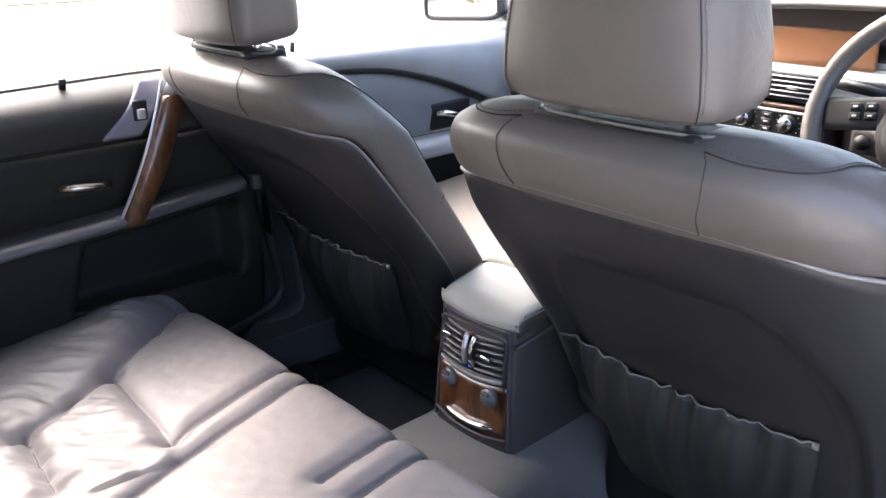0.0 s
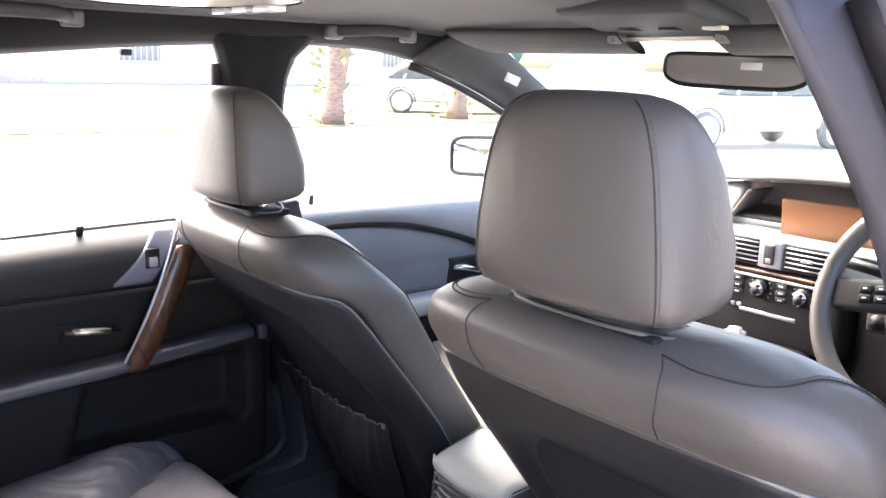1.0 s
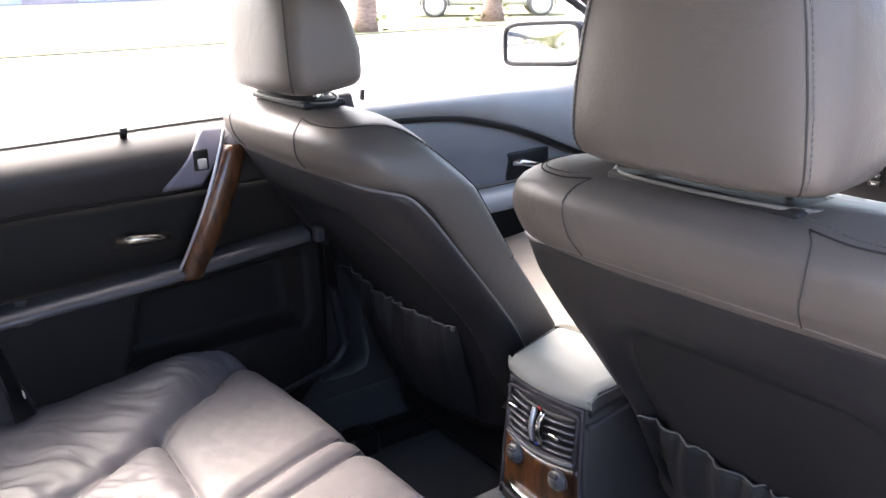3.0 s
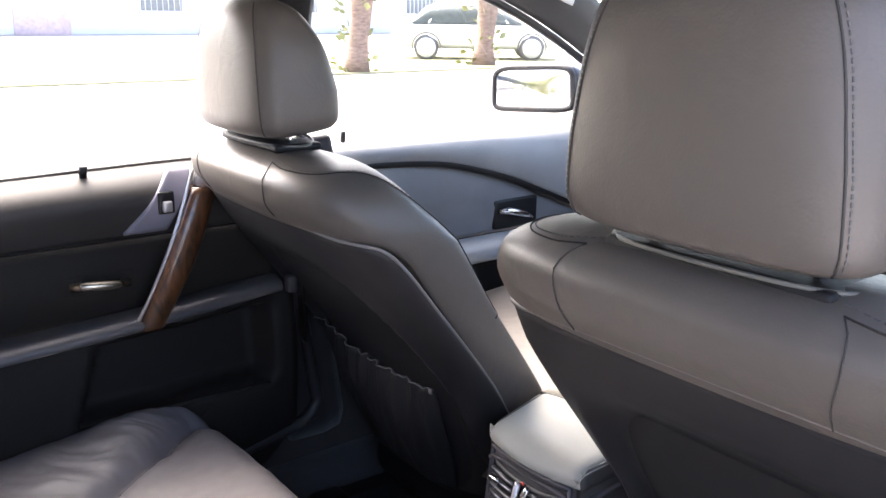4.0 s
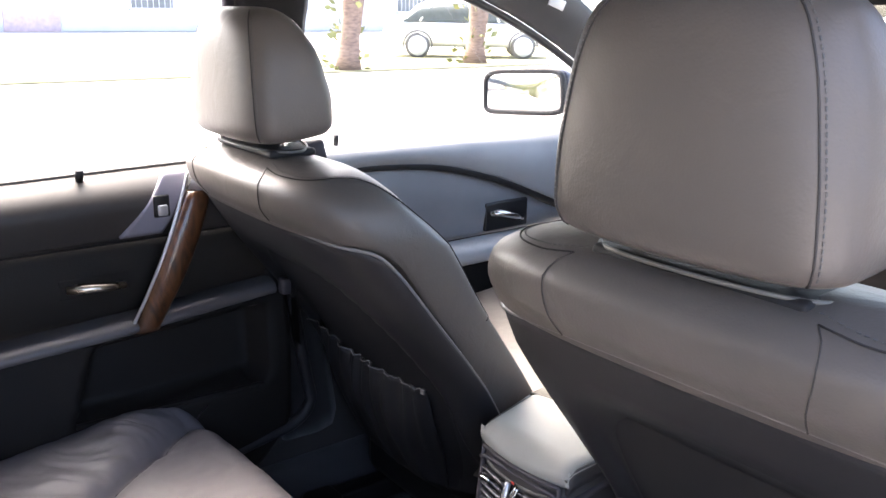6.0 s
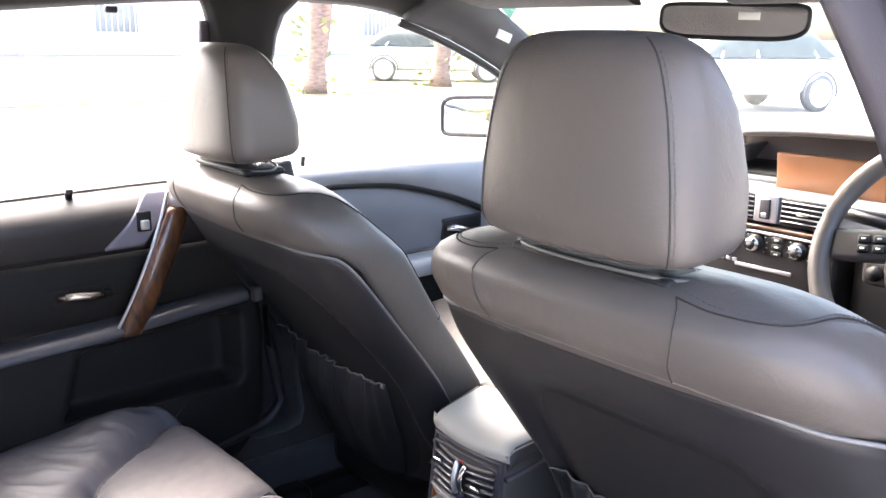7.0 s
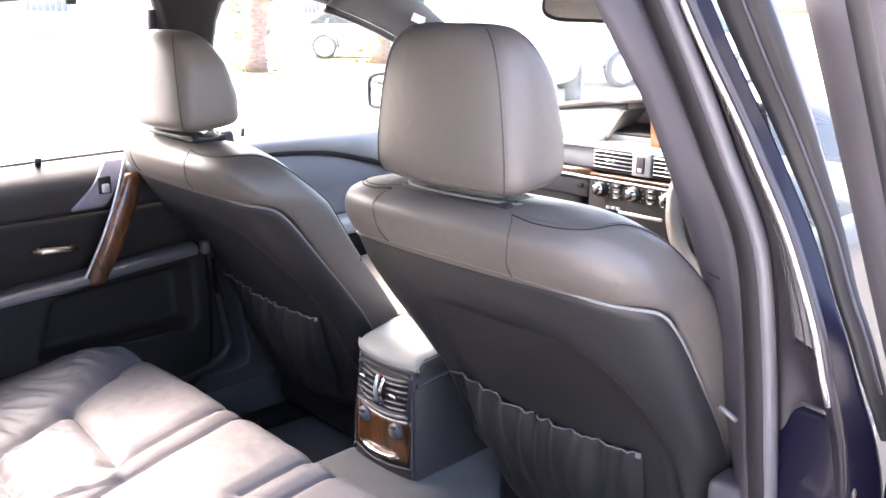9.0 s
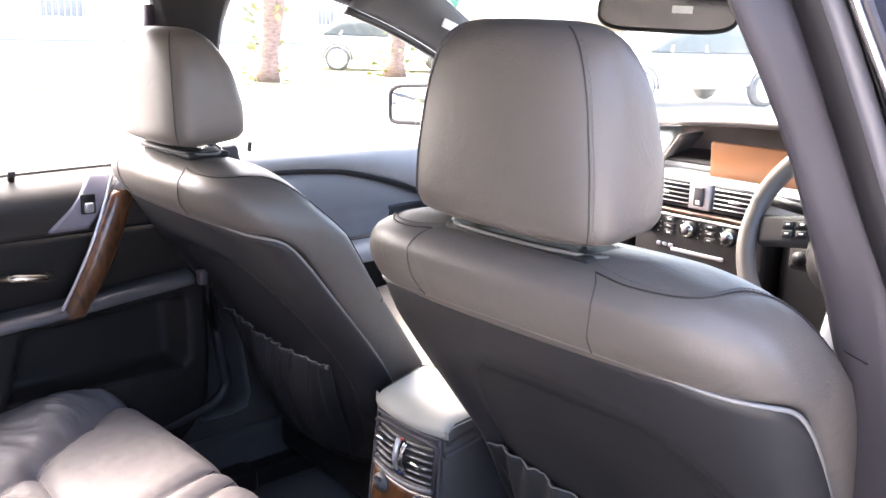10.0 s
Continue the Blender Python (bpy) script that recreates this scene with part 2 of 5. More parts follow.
def key(x, table):
    """Smooth value without overshoot between the rows (x, value) of a table; values may be tuples."""
    if isinstance(table[0][1], (tuple, list)):
        return tuple(key(x, [(a, v[i]) for a, v in table]) for i in range(len(table[0][1])))
    if x <= table[0][0]:
        return table[0][1]
    if x >= table[-1][0]:
        return table[-1][1]
    i = 0
    while x > table[i + 1][0]:
        i += 1

    def slope(k):
        return (table[k + 1][1] - table[k][1]) / (table[k + 1][0] - table[k][0])

    def tangent(k):
        if k == 0 or k == len(table) - 1:
            return slope(min(k, len(table) - 2))
        p, q = slope(k - 1), slope(k)
        return 0.0 if p * q <= 0 else 2 * p * q / (p + q)

    (a, va), (b, vb) = table[i], table[i + 1]
    h = b - a
    k = (x - a) / h
    return (va * (1 + 2 * k) * (1 - k) ** 2 + h * tangent(i) * k * (1 - k) ** 2 + vb * k * k * (3 - 2 * k) - h * tangent(i + 1) * k * k * (1 - k))


def power(c, e):
    return math.copysign(abs(c) ** e, c)


def bump(x, c, w):
    return math.exp(-((x - c) / w) ** 2)


# ================= front seats =================
SEAT_X = 0.37
BACK_Y = [(0.40, 0.30), (0.48, 0.285), (0.56, 0.258), (0.64, 0.230), (0.72, 0.178), (0.80, 0.118), (0.87, 0.066), (0.92, 0.03), (0.955, 0.004), (0.98, 0.0), (1.0, 0.016), (1.012, 0.05)]
FRONT_Y = [(0.40, 0.55), (0.60, 0.43), (0.70, 0.355), (0.80, 0.285), (0.90, 0.228), (0.96, 0.19), (0.99, 0.166), (1.004, 0.146), (1.012, 0.10)]
HALF_W = [(0.40, 0.185), (0.48, 0.212), (0.56, 0.238), (0.64, 0.252), (0.72, 0.262), (0.86, 0.269), (0.92, 0.267), (0.955, 0.259), (0.98, 0.243), (1.0, 0.208), (1.012, 0.135)]


def seat_point(th, z, off=0.0):
    """A point of the backrest's skin at angle th (-90 degrees: middle of the back) and height z."""
    yb, yf, w = key(z, BACK_Y), key(z, FRONT_Y), key(z, HALF_W)
    h, mid, e = (yf - yb) / 2, (yb + yf) / 2, 2 / 2.9
    if math.cos(th) < 0:
        w -= 0.018 * min(1, max(0, (z - 0.86) / 0.08))
    x, y = power(math.cos(th), e) * (w + off), power(math.sin(th), e) * (h + off)
    if y > 0:
        y += 0.05 * (abs(x) / w) ** 3 * min(1, max(0, (1.0 - z) / 0.1)) - 0.02 * (1 - (x / w) ** 2)
    return Vector((x, mid + y, z))


def shell_top(th):
    """Height of the hard shell's upper edge, over the back and down along the sides."""
    a = math.degrees(abs(abs(th + math.pi / 2) - math.pi / 2))
    return key(a, [(0, 0.52), (2, 0.70), (5, 0.81), (8, 0.870), (12, 0.898), (18, 0.908), (28, 0.912), (41, 0.915), (57, 0.924), (75, 0.932), (90, 0.934)])


def leather_point(th, z):
    """The upholstery; under the hard shell it lies deeper."""
    p = seat_point(th, z)
    if math.sin(th) < 0:
        k = min(1, max(0, (shell_top(th) - 0.014 - z) / 0.04))
        p.y += 0.042 * k * min(1, -math.sin(th) * 3)
        p.x *= 1 - 0.03 * k
    return p


def recess(x, z):
    d = abs(x / 0.208) ** 4.0 + abs((z - 0.52) / 0.330) ** 4.0
    k = min(1, max(0, (1.15 - d) / 0.38))
    return k * k * (3 - 2 * k)


def shell_point(th, k):
    z = 0.41 + (shell_top(th) - 0.41) * k
    p = seat_point(th, z, 0.006 - 0.0045 * k ** 10)
    if math.sin(th) < 0:
        p.y += 0.024 * recess(p.x, p.z) + 0.004
    return p


def back_y(x, z):
    """Depth of the recessed insert of the shell at a place on the back."""
    yb, yf, w = key(z, BACK_Y), key(z, FRONT_Y), key(z, HALF_W)
    h, mid = (yf - yb) / 2, (yb + yf) / 2
    return mid - h * (1 - min(1, abs(x / w)) ** 2.9) ** (1 / 2.9) + 0.026 * recess(x, z)


HEAD = [(1.022, (0.108, 0.110, 0.024, 0.094)), (1.028, (0.119, 0.122, 0.013, 0.105)), (1.045, (0.124, 0.128, 0.007, 0.112)), (1.08, (0.122, 0.128, 0.006, 0.112)),
        (1.115, (0.117, 0.124, 0.007, 0.106)), (1.15, (0.111, 0.119, 0.009, 0.098)), (1.176, (0.104, 0.111, 0.012, 0.086)), (1.194, (0.095, 0.101, 0.017, 0.076)),
        (1.205, (0.082, 0.086, 0.025, 0.066)), (1.2105, (0.062, 0.064, 0.033, 0.058)), (1.212, (0.03, 0.03, 0.038, 0.049))]


def headrest_point(th, z):
    """Wedge-shaped head restraint: upright back panel, sides that widen forwards, front that leans back."""
    wb, ws, yb, yf = key(z, HEAD)
    e = 2 / key(z, [(1.03, 5.0), (1.12, 4.6), (1.18, 3.6), (1.21, 2.4)])
    a, b = power(math.cos(th), e), power(math.sin(th), e)
    k = min(1, (b + 1) / 2 * 1.5)
    x = a * (wb + (ws - wb) * k * (2 - k))
    y = yb + (yf - yb) * (b + 1) / 2
    y += (-0.009 if b < 0 else 0.006) * (1 - a * a) * abs(b)
    return Vector((x, y, z + 0.010 * (b + 1) / 2 * max(0, 1 - (z - 1.02) / 0.05)))


def stitches(fn, n, length, r=0.0007):
    """A row of n short thread stitches along fn(0..1), joined in one mesh."""
    bm = bmesh.new()
    for i in range(n):
        k = (i + 0.5) / n
        a, b = fn(max(0, k - 0.5 * length / n)), fn(min(1, k + 0.5 * length / n))
        d = (b - a).normalized()
        s = d.cross(Vector((0.3, -0.8, 0.5))).normalized() * r
        q = d.cross(s)
        rings = [[bm.verts.new(p + o) for o in (s, q, -s, -q)] for p in (a, (a + b) / 2 + q * 0.6, b)]
        for m, w in zip(rings, rings[1:]):
            for c in range(4):
                bm.faces.new((m[c], m[(c + 1) % 4], w[(c + 1) % 4], w[c]))
    return smooth(bm)


SHOULDER_A = [(0, 25), (0.25, 52), (0.5, 86), (0.65, 104), (0.8, 112), (1, 116)]
SHOULDER_Z = [(0, 1.003), (0.1, 0.999), (0.25, 0.998), (0.5, 1.0), (0.65, 0.989), (0.8, 0.945), (1, 0.78)]


def front_seat():
    seat = thing("car_seat", "grey leather front car seat with dark shell back", "car seat", group="front seats")
    angles = span(0, math.tau * 159 / 160, 160)
    zs = span(0.40, 0.90, 20) + span(0.91, 1.0, 14) + [1.004, 1.008, 1.011, 1.012]
    part("backrest", surf(leather_point, angles, zs, loop=True, cap=True), LEATHER, seat)
    ths = [-math.pi / 2 + math.pi / 2 * (1 - (1 - abs(k)) ** 1.7) * (1 if k > 0 else -1) for k in span(-1, 1, 91)]
    shell = part("back_shell", solid(surf(shell_point, ths, span(0, 1, 30)), 0.004, (0, 1, 0)), SHELL, seat, "dark grey plastic seat shell")
    edge = [shell_point(th, 1.0) for th in ths]
    # highlight on the shell's edge is painted in as a much paler colour
    part("shell_lip", tube(edge, 0.0023), LIP_HIGHLIGHT, shell, "rounded edge of the shell, pale for its highlight")
    # insert of the recess
    def insert(u, v):
        z = 0.43 + (0.825 - 0.43) * v
        half = key(z, [(0.43, 0.150), (0.52, 0.176), (0.60, 0.186), (0.9, 0.188)]) * (1 - max(0, (z - 0.5) / 0.342) ** 3.4) ** (1 / 3.4)
        x = u * half
        return Vector((x, back_y(x, z) - 0.002 * recess(x, z) - 0.0032, z))
    part("back_insert", surf(insert, span(-1, 1, 24), span(0, 1, 24)), INSERT, seat, "dark soft vinyl insert")
    # gathered map pocket
    def pocket(u, v):
        top = 0.641 - 0.006 * u - 0.012 * (1 - u * u)
        z = 0.42 + (top - 0.42) * v
        x = (0.182 * u - 0.026) * key(z, [(0.42, 0.80), (0.52, 0.93), (0.62, 1.0), (0.7, 1.0)])
        belly = 0.026 * math.sin(math.pi * min(1, v * 1.02)) ** 0.7 * (1 - u ** 6)
        pleat = 0.0050 * math.sin(u * 30 + 1.5 * math.sin(u * 7) + 1.2 * (1 - v)) * v ** 1.5 * (1 - u ** 6)
        pleat += 0.0028 * math.sin(u * 11 + v * 5) + 0.0022 * noise.noise(Vector((u * 9, v * 3, 4.0)))
        return Vector((x, back_y(x, z) - 0.010 - belly - pleat, z))
    net = part("map_pocket", solid(surf(pocket, span(-1, 1, 70), span(0, 1, 22)), 0.002, (0, 1, 0)), POCKET, seat, "black gathered cloth map pocket")
    rim = []
    for u in span(-1, 1, 120):
        p = pocket(u, 1.0)
        rim.append(p + Vector((0, -0.002 - 0.0015 * math.sin(u * 62), 0.0018 * math.sin(u * 62 + 1.2 * math.sin(u * 13)))))
    part("elastic_edge", tube(rim, 0.0012, 6), ELASTIC, net, "frayed grey elastic hem")
    part("pocket_tab", rbox(pocket(0.985, 0.985) + Vector((0, -0.004, 0)), (0.009, 0.004, 0.009), 0.002), ELASTIC, net)
    # seams of the upholstery
    def seam(name, pts, r=0.0010, mat=SEAM):
        part(name, tube(pts, r, 6), mat, seat)
    for side in (-1, 1):
        col = [seat_point(-math.pi / 2 + side * a, z, 0.0006) for a, z in
               [(radians(key(z, [(0.92, 15.8), (0.95, 18), (0.985, 22), (1.003, 25)])), z) for z in span(0.93, 1.003, 12)]]
        seam("back_seam", col, 0.0007, LEATHER_SEAM)
        ridge = []
        for k in span(0, 1, 40):
            a = radians(key(k, SHOULDER_A))
            z = key(k, SHOULDER_Z)
            ridge.append(seat_point(-math.pi / 2 + side * a, z, 0.0012))
        seam("shoulder_seam", ridge, 0.0008)
        part("shoulder_stitching", stitches(lambda k: seat_point(-math.pi / 2 + side * radians(key(k, SHOULDER_A) + 3), key(k, SHOULDER_Z) + 0.004 - 0.006 * k, 0.0012), 70, 0.6), THREAD, seat)
    # waist seam across the bolsters
    for z in (0.775,):
        seam("waist_seam", [seat_point(th, z + 0.01 * math.sin(th * 2), 0.0002) for th in span(radians(8), radians(172), 90)])
    # headrest with its posts
    hz = [1.022, 1.0235, 1.0255, 1.028, 1.033, 1.04, 1.05] + span(1.062, 1.166, 9) + [1.176, 1.183, 1.189, 1.194, 1.199, 1.203, 1.2065, 1.209, 1.211, 1.212]
    head = part("headrest", surf(headrest_point, angles, hz, loop=True, cap=True), LEATHER, seat, "padded grey leather headrest")
    for side in (-1, 1):
        th0 = -math.pi / 2 + side * radians(44)
        rim = [headrest_point(th0, z) + Vector((side * 0.0003, -0.0003, 0)) for z in hz[2:-3]]
        part("headrest_seam", tube(rim, 0.0009, 6), LEATHER_SEAM, head)
        part("headrest_stitching", stitches(lambda k: headrest_point(th0 + side * 0.07, 1.03 + 0.168 * k) + Vector((side * 0.0004, -0.0002, 0)), 34, 0.62), THREAD, head)
        part("headrest_post", tube([(side * 0.068 + 0.006, 0.060, 0.985), (side * 0.068 + 0.006, 0.062, 1.05)], 0.0065, 12), CHROME, head, "chrome headrest post")
    collar = [(0.100 * math.cos(a) + 0.004, 0.060 + 0.040 * math.sin(a), 1.0135 - 0.004 * math.cos(a) ** 2) for a in span(0, math.tau * 47 / 48, 48)]
    part("headrest_collar", tube(collar, 0.0019, 6, closed=True), COLLAR, head, "light plastic collar")
    part("headrest_base", rbox((0.004, 0.062, 1.006), (0.185, 0.06, 0.012), 0.005), INSERT, head)
    # cushion with raised side bolsters
    def cushion(u, v):
        a = u * math.tau
        y = 0.34 + 0.54 * v
        w = 0.262 * (1 - 0.06 * (2 * v - 1) ** 4)
        hgt = 0.085 * (1 - 0.55 * max(0, (v - 0.82) / 0.18) ** 2 - 0.3 * max(0, (0.1 - v) / 0.1) ** 2)
        x, z = power(math.cos(a), 2 / 3.2) * w, power(math.sin(a), 2 / 3.2) * hgt
        if z > 0:
            z += 0.035 * (abs(x) / w) ** 4 - 0.02
        return Vector((x, y, 0.52 + 0.05 * v + z))
    part("cushion", surf(cushion, span(0, 47 / 48, 48), span(0, 1, 24), loop=True, cap=True), LEATHER, seat)
    part("seat_base", rbox((0, 0.6, 0.37), (0.44, 0.46, 0.16), 0.03), BLACK, seat)
    for side in (-1, 1):
        part("seat_rail", rbox((side * 0.18, 0.56, 0.245), (0.045, 0.62, 0.08), 0.006), BLACK, seat, "black seat slide rail")
        part("rail_cap", rbox((side * 0.18, 0.25, 0.245), (0.06, 0.07, 0.09), 0.012), BLACK, seat)
    return seat


SEAT = front_seat()
SEAT.location = (SEAT_X, -0.008, 0.02)
LEFT_SEAT = copy_thing(SEAT, Matrix.Translation((-0.296, 0.026, 0)) @ Matrix.Rotation(radians(-2), 4, "Z") @ Matrix.Translation((-0.102, -0.014, 0.033)) @ Matrix.Scale(0.97, 4))

for ob in LEFT_SEAT.children:
    if ob.name.startswith("headrest") and ob.children:      # set a little lower and tilted further forward
        ob.scale, ob.location = (1.035, 1.2, 0.955), (-0.008, 0, 0.055)

# ================= rear bench =================
def dent(x, y, a, b, w=0.010):
    """Depth of a stitched groove along the line a-b at a place."""
    p, q, s = Vector(a), Vector(b), Vector((x, y))
    k = min(1, max(0, (s - p).dot(q - p) / (q - p).length_squared))
    d = (s - (p + (q - p) * k)).length
    return math.exp(-(d / w) ** 2)


CREASES = [((-0.615, 0.068), (-0.515, -0.055)), ((-0.515, -0.055), (-0.42, -0.175)), ((-0.42, -0.175), (-0.372, -0.255)), ((-0.372, -0.255), (-0.325, -0.36)),
           ((-0.41, -0.178), (-0.174, -0.196)), ((-0.172, -0.20), (-0.256, 0.045)), ((-0.085, -0.30), (-0.204, 0.05)), ((-0.333, -0.34), (-0.17, -0.358)),
           ((0.045, -0.10), (0.020, 0.045)), ((0.105, -0.09), (0.085, 0.045)), ((0.60, 0.05), (0.40, -0.187)), ((0.40, -0.187), (0.295, -0.37)), ((0.385, -0.19), (0.15, -0.203))]


def bench_top(x, y):
    z = 0.525 + 0.010 * (1 - ((y + 0.22) / 0.38) ** 2)
    seam_x = key(y, [(-0.60, 0.25), (-0.36, 0.325), (-0.255, 0.372), (-0.175, 0.42), (-0.055, 0.515), (0.068, 0.615)])
    side = abs(x) - seam_x
    out = min(1, max(0, side / 0.10))
    puff = math.sin(math.pi / 2 * out)
    z += 0.035 * puff * min(1, max(0.12, (0.085 - y) / 0.08)) * key(y, [(-0.5, 0.1), (-0.28, 0.3), (-0.2, 0.5), (-0.1, 0.9), (-0.05, 1.0)])
    lit = 0.0
    for a, b in CREASES:
        d = dent(x, y, a, b, 0.017)
        lit = max(lit, d)
        z -= 0.006 * dent(x, y, a, b, 0.004) + 0.009 * d
    # folds that run across the side bolster, wrinkles of the sat-on middle
    along = (y + 0.2) * 0.65 + (abs(x) - 0.4) * 0.75
    bend = 0.02 * noise.noise(Vector((x * 14, y * 14, 6.0)))
    fold = noise.noise(Vector(((along + bend) * 38, side * 7, 3.1))) + 0.55 * noise.noise(Vector(((along + 2 * bend) * 80, side * 12, 8.0)))
    z += 0.010 * fold * puff * (1 - 0.75 * min(1, max(0, (side - 0.07) / 0.07))) * min(1, max(0, (0.02 - y) / 0.10))
    inner = min(1, max(0, (-0.195 - y) / 0.03)) * min(1, max(0, -side / 0.03)) * (1 if abs(x) > 0.12 else 0)
    z += inner * (0.008 * (1 - lit) - 0.004 + 0.007 * noise.noise(Vector((x * 16 + y * 18, y * 20 - x * 24, 1.7))) + 0.003 * noise.noise(Vector((x * 60, y * 48 - x * 40, 5.0))))
    z += 0.0022 * noise.noise(Vector((x * 18, y * 11, 1.0))) + 0.0009 * noise.noise(Vector((x * 55, y * 40, 2.0)))
    return z


def bench_point(x, s):
    """s runs from the back of the cushion forwards, over the front roll and down."""
    edge = 0.068 - 0.012 * (abs(x) / 0.6) ** 6 - 0.05 * max(0, (abs(x) - 0.56) / 0.06) ** 2
    flat = edge - 0.045
    if s <= 1:
        y = -0.60 + (flat + 0.60) * s
        return Vector((x, y, bench_top(x, y)))
    a = min(1, s - 1) * math.pi / 2
    base = bench_top(x, flat)
    y, z = flat + 0.045 * math.sin(a), base - 0.05 * (1 - math.cos(a))
    if s > 2:
        y -= 0.03 * (s - 2)
        z -= 0.22 * (s - 2)
    return Vector((x, y, z))


BENCH = thing("rear_bench", "grey leather rear bench seat with wrinkled cushions", "car seat")
bench_cushion = part("cushion", surf(bench_point, span(-0.60, 0.62, 300), span(0, 1, 180) + span(1.1, 2, 10) + [2.5, 3]), LEATHER_LIT, BENCH)
for a, b in CREASES[:10]:
    pts = []
    for k in span(0, 1, 24):
        x, y = a[0] + (b[0] - a[0]) * k, a[1] + (b[1] - a[1]) * k
        pts.append((x, y, bench_top(x, min(y, 0.02)) + 0.0004 - max(0, y - 0.02) * 0.3))
    part("cushion_seam", tube(pts, 0.0011, 6), BENCH_SEAM, bench_cushion)


def bench_back(u, v):
    x = -0.60 + 1.2 * u
    z = 0.50 + 0.50 * v
    y = -0.44 - 0.27 * v + 0.015 * abs(math.sin(x * 5.2)) + 0.05 * (abs(x) / 0.6) ** 4
    return Vector((x, y - 0.1 * max(0, v - 0.9) * 5, z))


part("backrest", solid(surf(bench_back, span(0, 1, 40), span(0, 1, 16)), 0.08), LEATHER, BENCH)
for side in (-1, 1):
    part("side_bolster", rbox((side * 0.615, -0.40, 0.62), (0.06, 0.12, 0.34), 0.028, 4, pose(0, 0, 0, 22)), LEATHER, BENCH)
belt_strap = tagged(part("seat_belt", tube([(-0.60, -0.372, 0.76), (-0.585, -0.34, 0.60), (-0.56, -0.33, 0.55)], 0.024, 8, flat=0.12), BLACK),
                    "black rear seat belt webbing lying by the backrest", "seat belt")
part("label", rbox((-0.572, -0.326, 0.585), (0.016, 0.002, 0.010), 0.0008), LABEL, belt_strap)

# ================= body: floor, tunnel, roof, pillars =================
def sheet(name, fn, us, vs, mat, thick=0.02, parent=None, label="", category="", kind="structure", away=None):
    ob = part(name, solid(surf(fn, us, vs), thick, away), mat, parent, label)
    if parent is None:
        tagged(ob, label, category, kind=kind)
    return ob


def floor_z(x, y):
    t = max(0, 1 - (abs(x) / 0.19) ** 6)
    tunnel = 0.17 * t if abs(x) < 0.19 else 0
    sill = 0.11 * min(1, max(0, (abs(x) - 0.56) / 0.06)) ** 1.5
    return 0.25 + tunnel + sill


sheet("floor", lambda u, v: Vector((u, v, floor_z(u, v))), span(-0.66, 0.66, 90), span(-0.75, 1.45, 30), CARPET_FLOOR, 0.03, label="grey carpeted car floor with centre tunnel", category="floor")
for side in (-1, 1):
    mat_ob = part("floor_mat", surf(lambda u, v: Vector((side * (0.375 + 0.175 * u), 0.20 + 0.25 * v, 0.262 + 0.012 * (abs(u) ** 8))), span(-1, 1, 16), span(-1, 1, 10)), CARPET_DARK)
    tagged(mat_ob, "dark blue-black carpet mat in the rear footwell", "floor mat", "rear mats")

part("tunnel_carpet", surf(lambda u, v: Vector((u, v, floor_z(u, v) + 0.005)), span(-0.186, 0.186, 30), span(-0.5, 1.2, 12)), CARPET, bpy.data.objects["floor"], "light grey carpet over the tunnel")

ROOF_Z = 1.33


def roof_point(x, y):
    z = ROOF_Z + 0.02 * (1 - (x / 0.5) ** 2) - 0.05 * max(0, (-x - 0.50) / 0.14) ** 2
    z += 0.12 * min(1, max(0, (x + 0.1) / 0.6)) * min(1, max(0, (0.75 - y) / 0.4))
    z -= 0.035 * max(0, (y - 0.35) / 0.45) ** 2 + 0.05 * max(0, (-0.3 - y) / 0.6) ** 2
    return Vector((x, y, z))


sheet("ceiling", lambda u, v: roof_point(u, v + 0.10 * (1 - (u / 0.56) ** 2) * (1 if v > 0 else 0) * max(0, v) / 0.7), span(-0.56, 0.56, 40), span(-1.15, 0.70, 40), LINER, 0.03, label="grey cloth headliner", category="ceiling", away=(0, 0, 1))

# side rails above the windows, both sides
def rail_point(side):
    def fn(u, v):
        y = v
        top = roof_point(side * 0.55, min(y, 0.7)).z
        low = key(y, [(-1.0, 1.14), (-0.6, 1.222), (-0.23, 1.248), (0.08, 1.273), (0.30, 1.281), (0.43, 1.278), (0.53, 1.266), (0.60, 1.248), (0.70, 1.216)])
        if side > 0:
            low = max(low, top - 0.02)
        x = 0.545 + 0.045 * u - 0.012 * math.sin(math.pi * u)
        return Vector((side * x, y, top + 0.006 + (low - top - 0.006) * u))
    return fn


for side, nm in ((-1, "trim_left"), (1, "trim_right")):
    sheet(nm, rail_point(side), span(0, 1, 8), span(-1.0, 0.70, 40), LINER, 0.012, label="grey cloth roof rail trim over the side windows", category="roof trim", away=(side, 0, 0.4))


def pillar(name, side, table, mat, label, thick=0.012):
    """A trim strip lofted through heights; each row holds the (x, y) corners of its section."""
    zs = span(table[0][0], table[-1][0], 26)
    n = len(table[0][1]) // 2
    def fn(u, z):
        row = key(z, table)
        i = min(n - 2, int(u))
        k = u - i
        return Vector((side * (row[2 * i] * (1 - k) + row[2 * i + 2] * k), row[2 * i + 1] * (1 - k) + row[2 * i + 3] * k, z))
    return tagged(part(name, solid(surf(fn, [i / 3 for i in range(3 * (n - 1) + 1)], zs), thick, (side, 0, 0)), mat), label, "pillar trim", kind="structure")


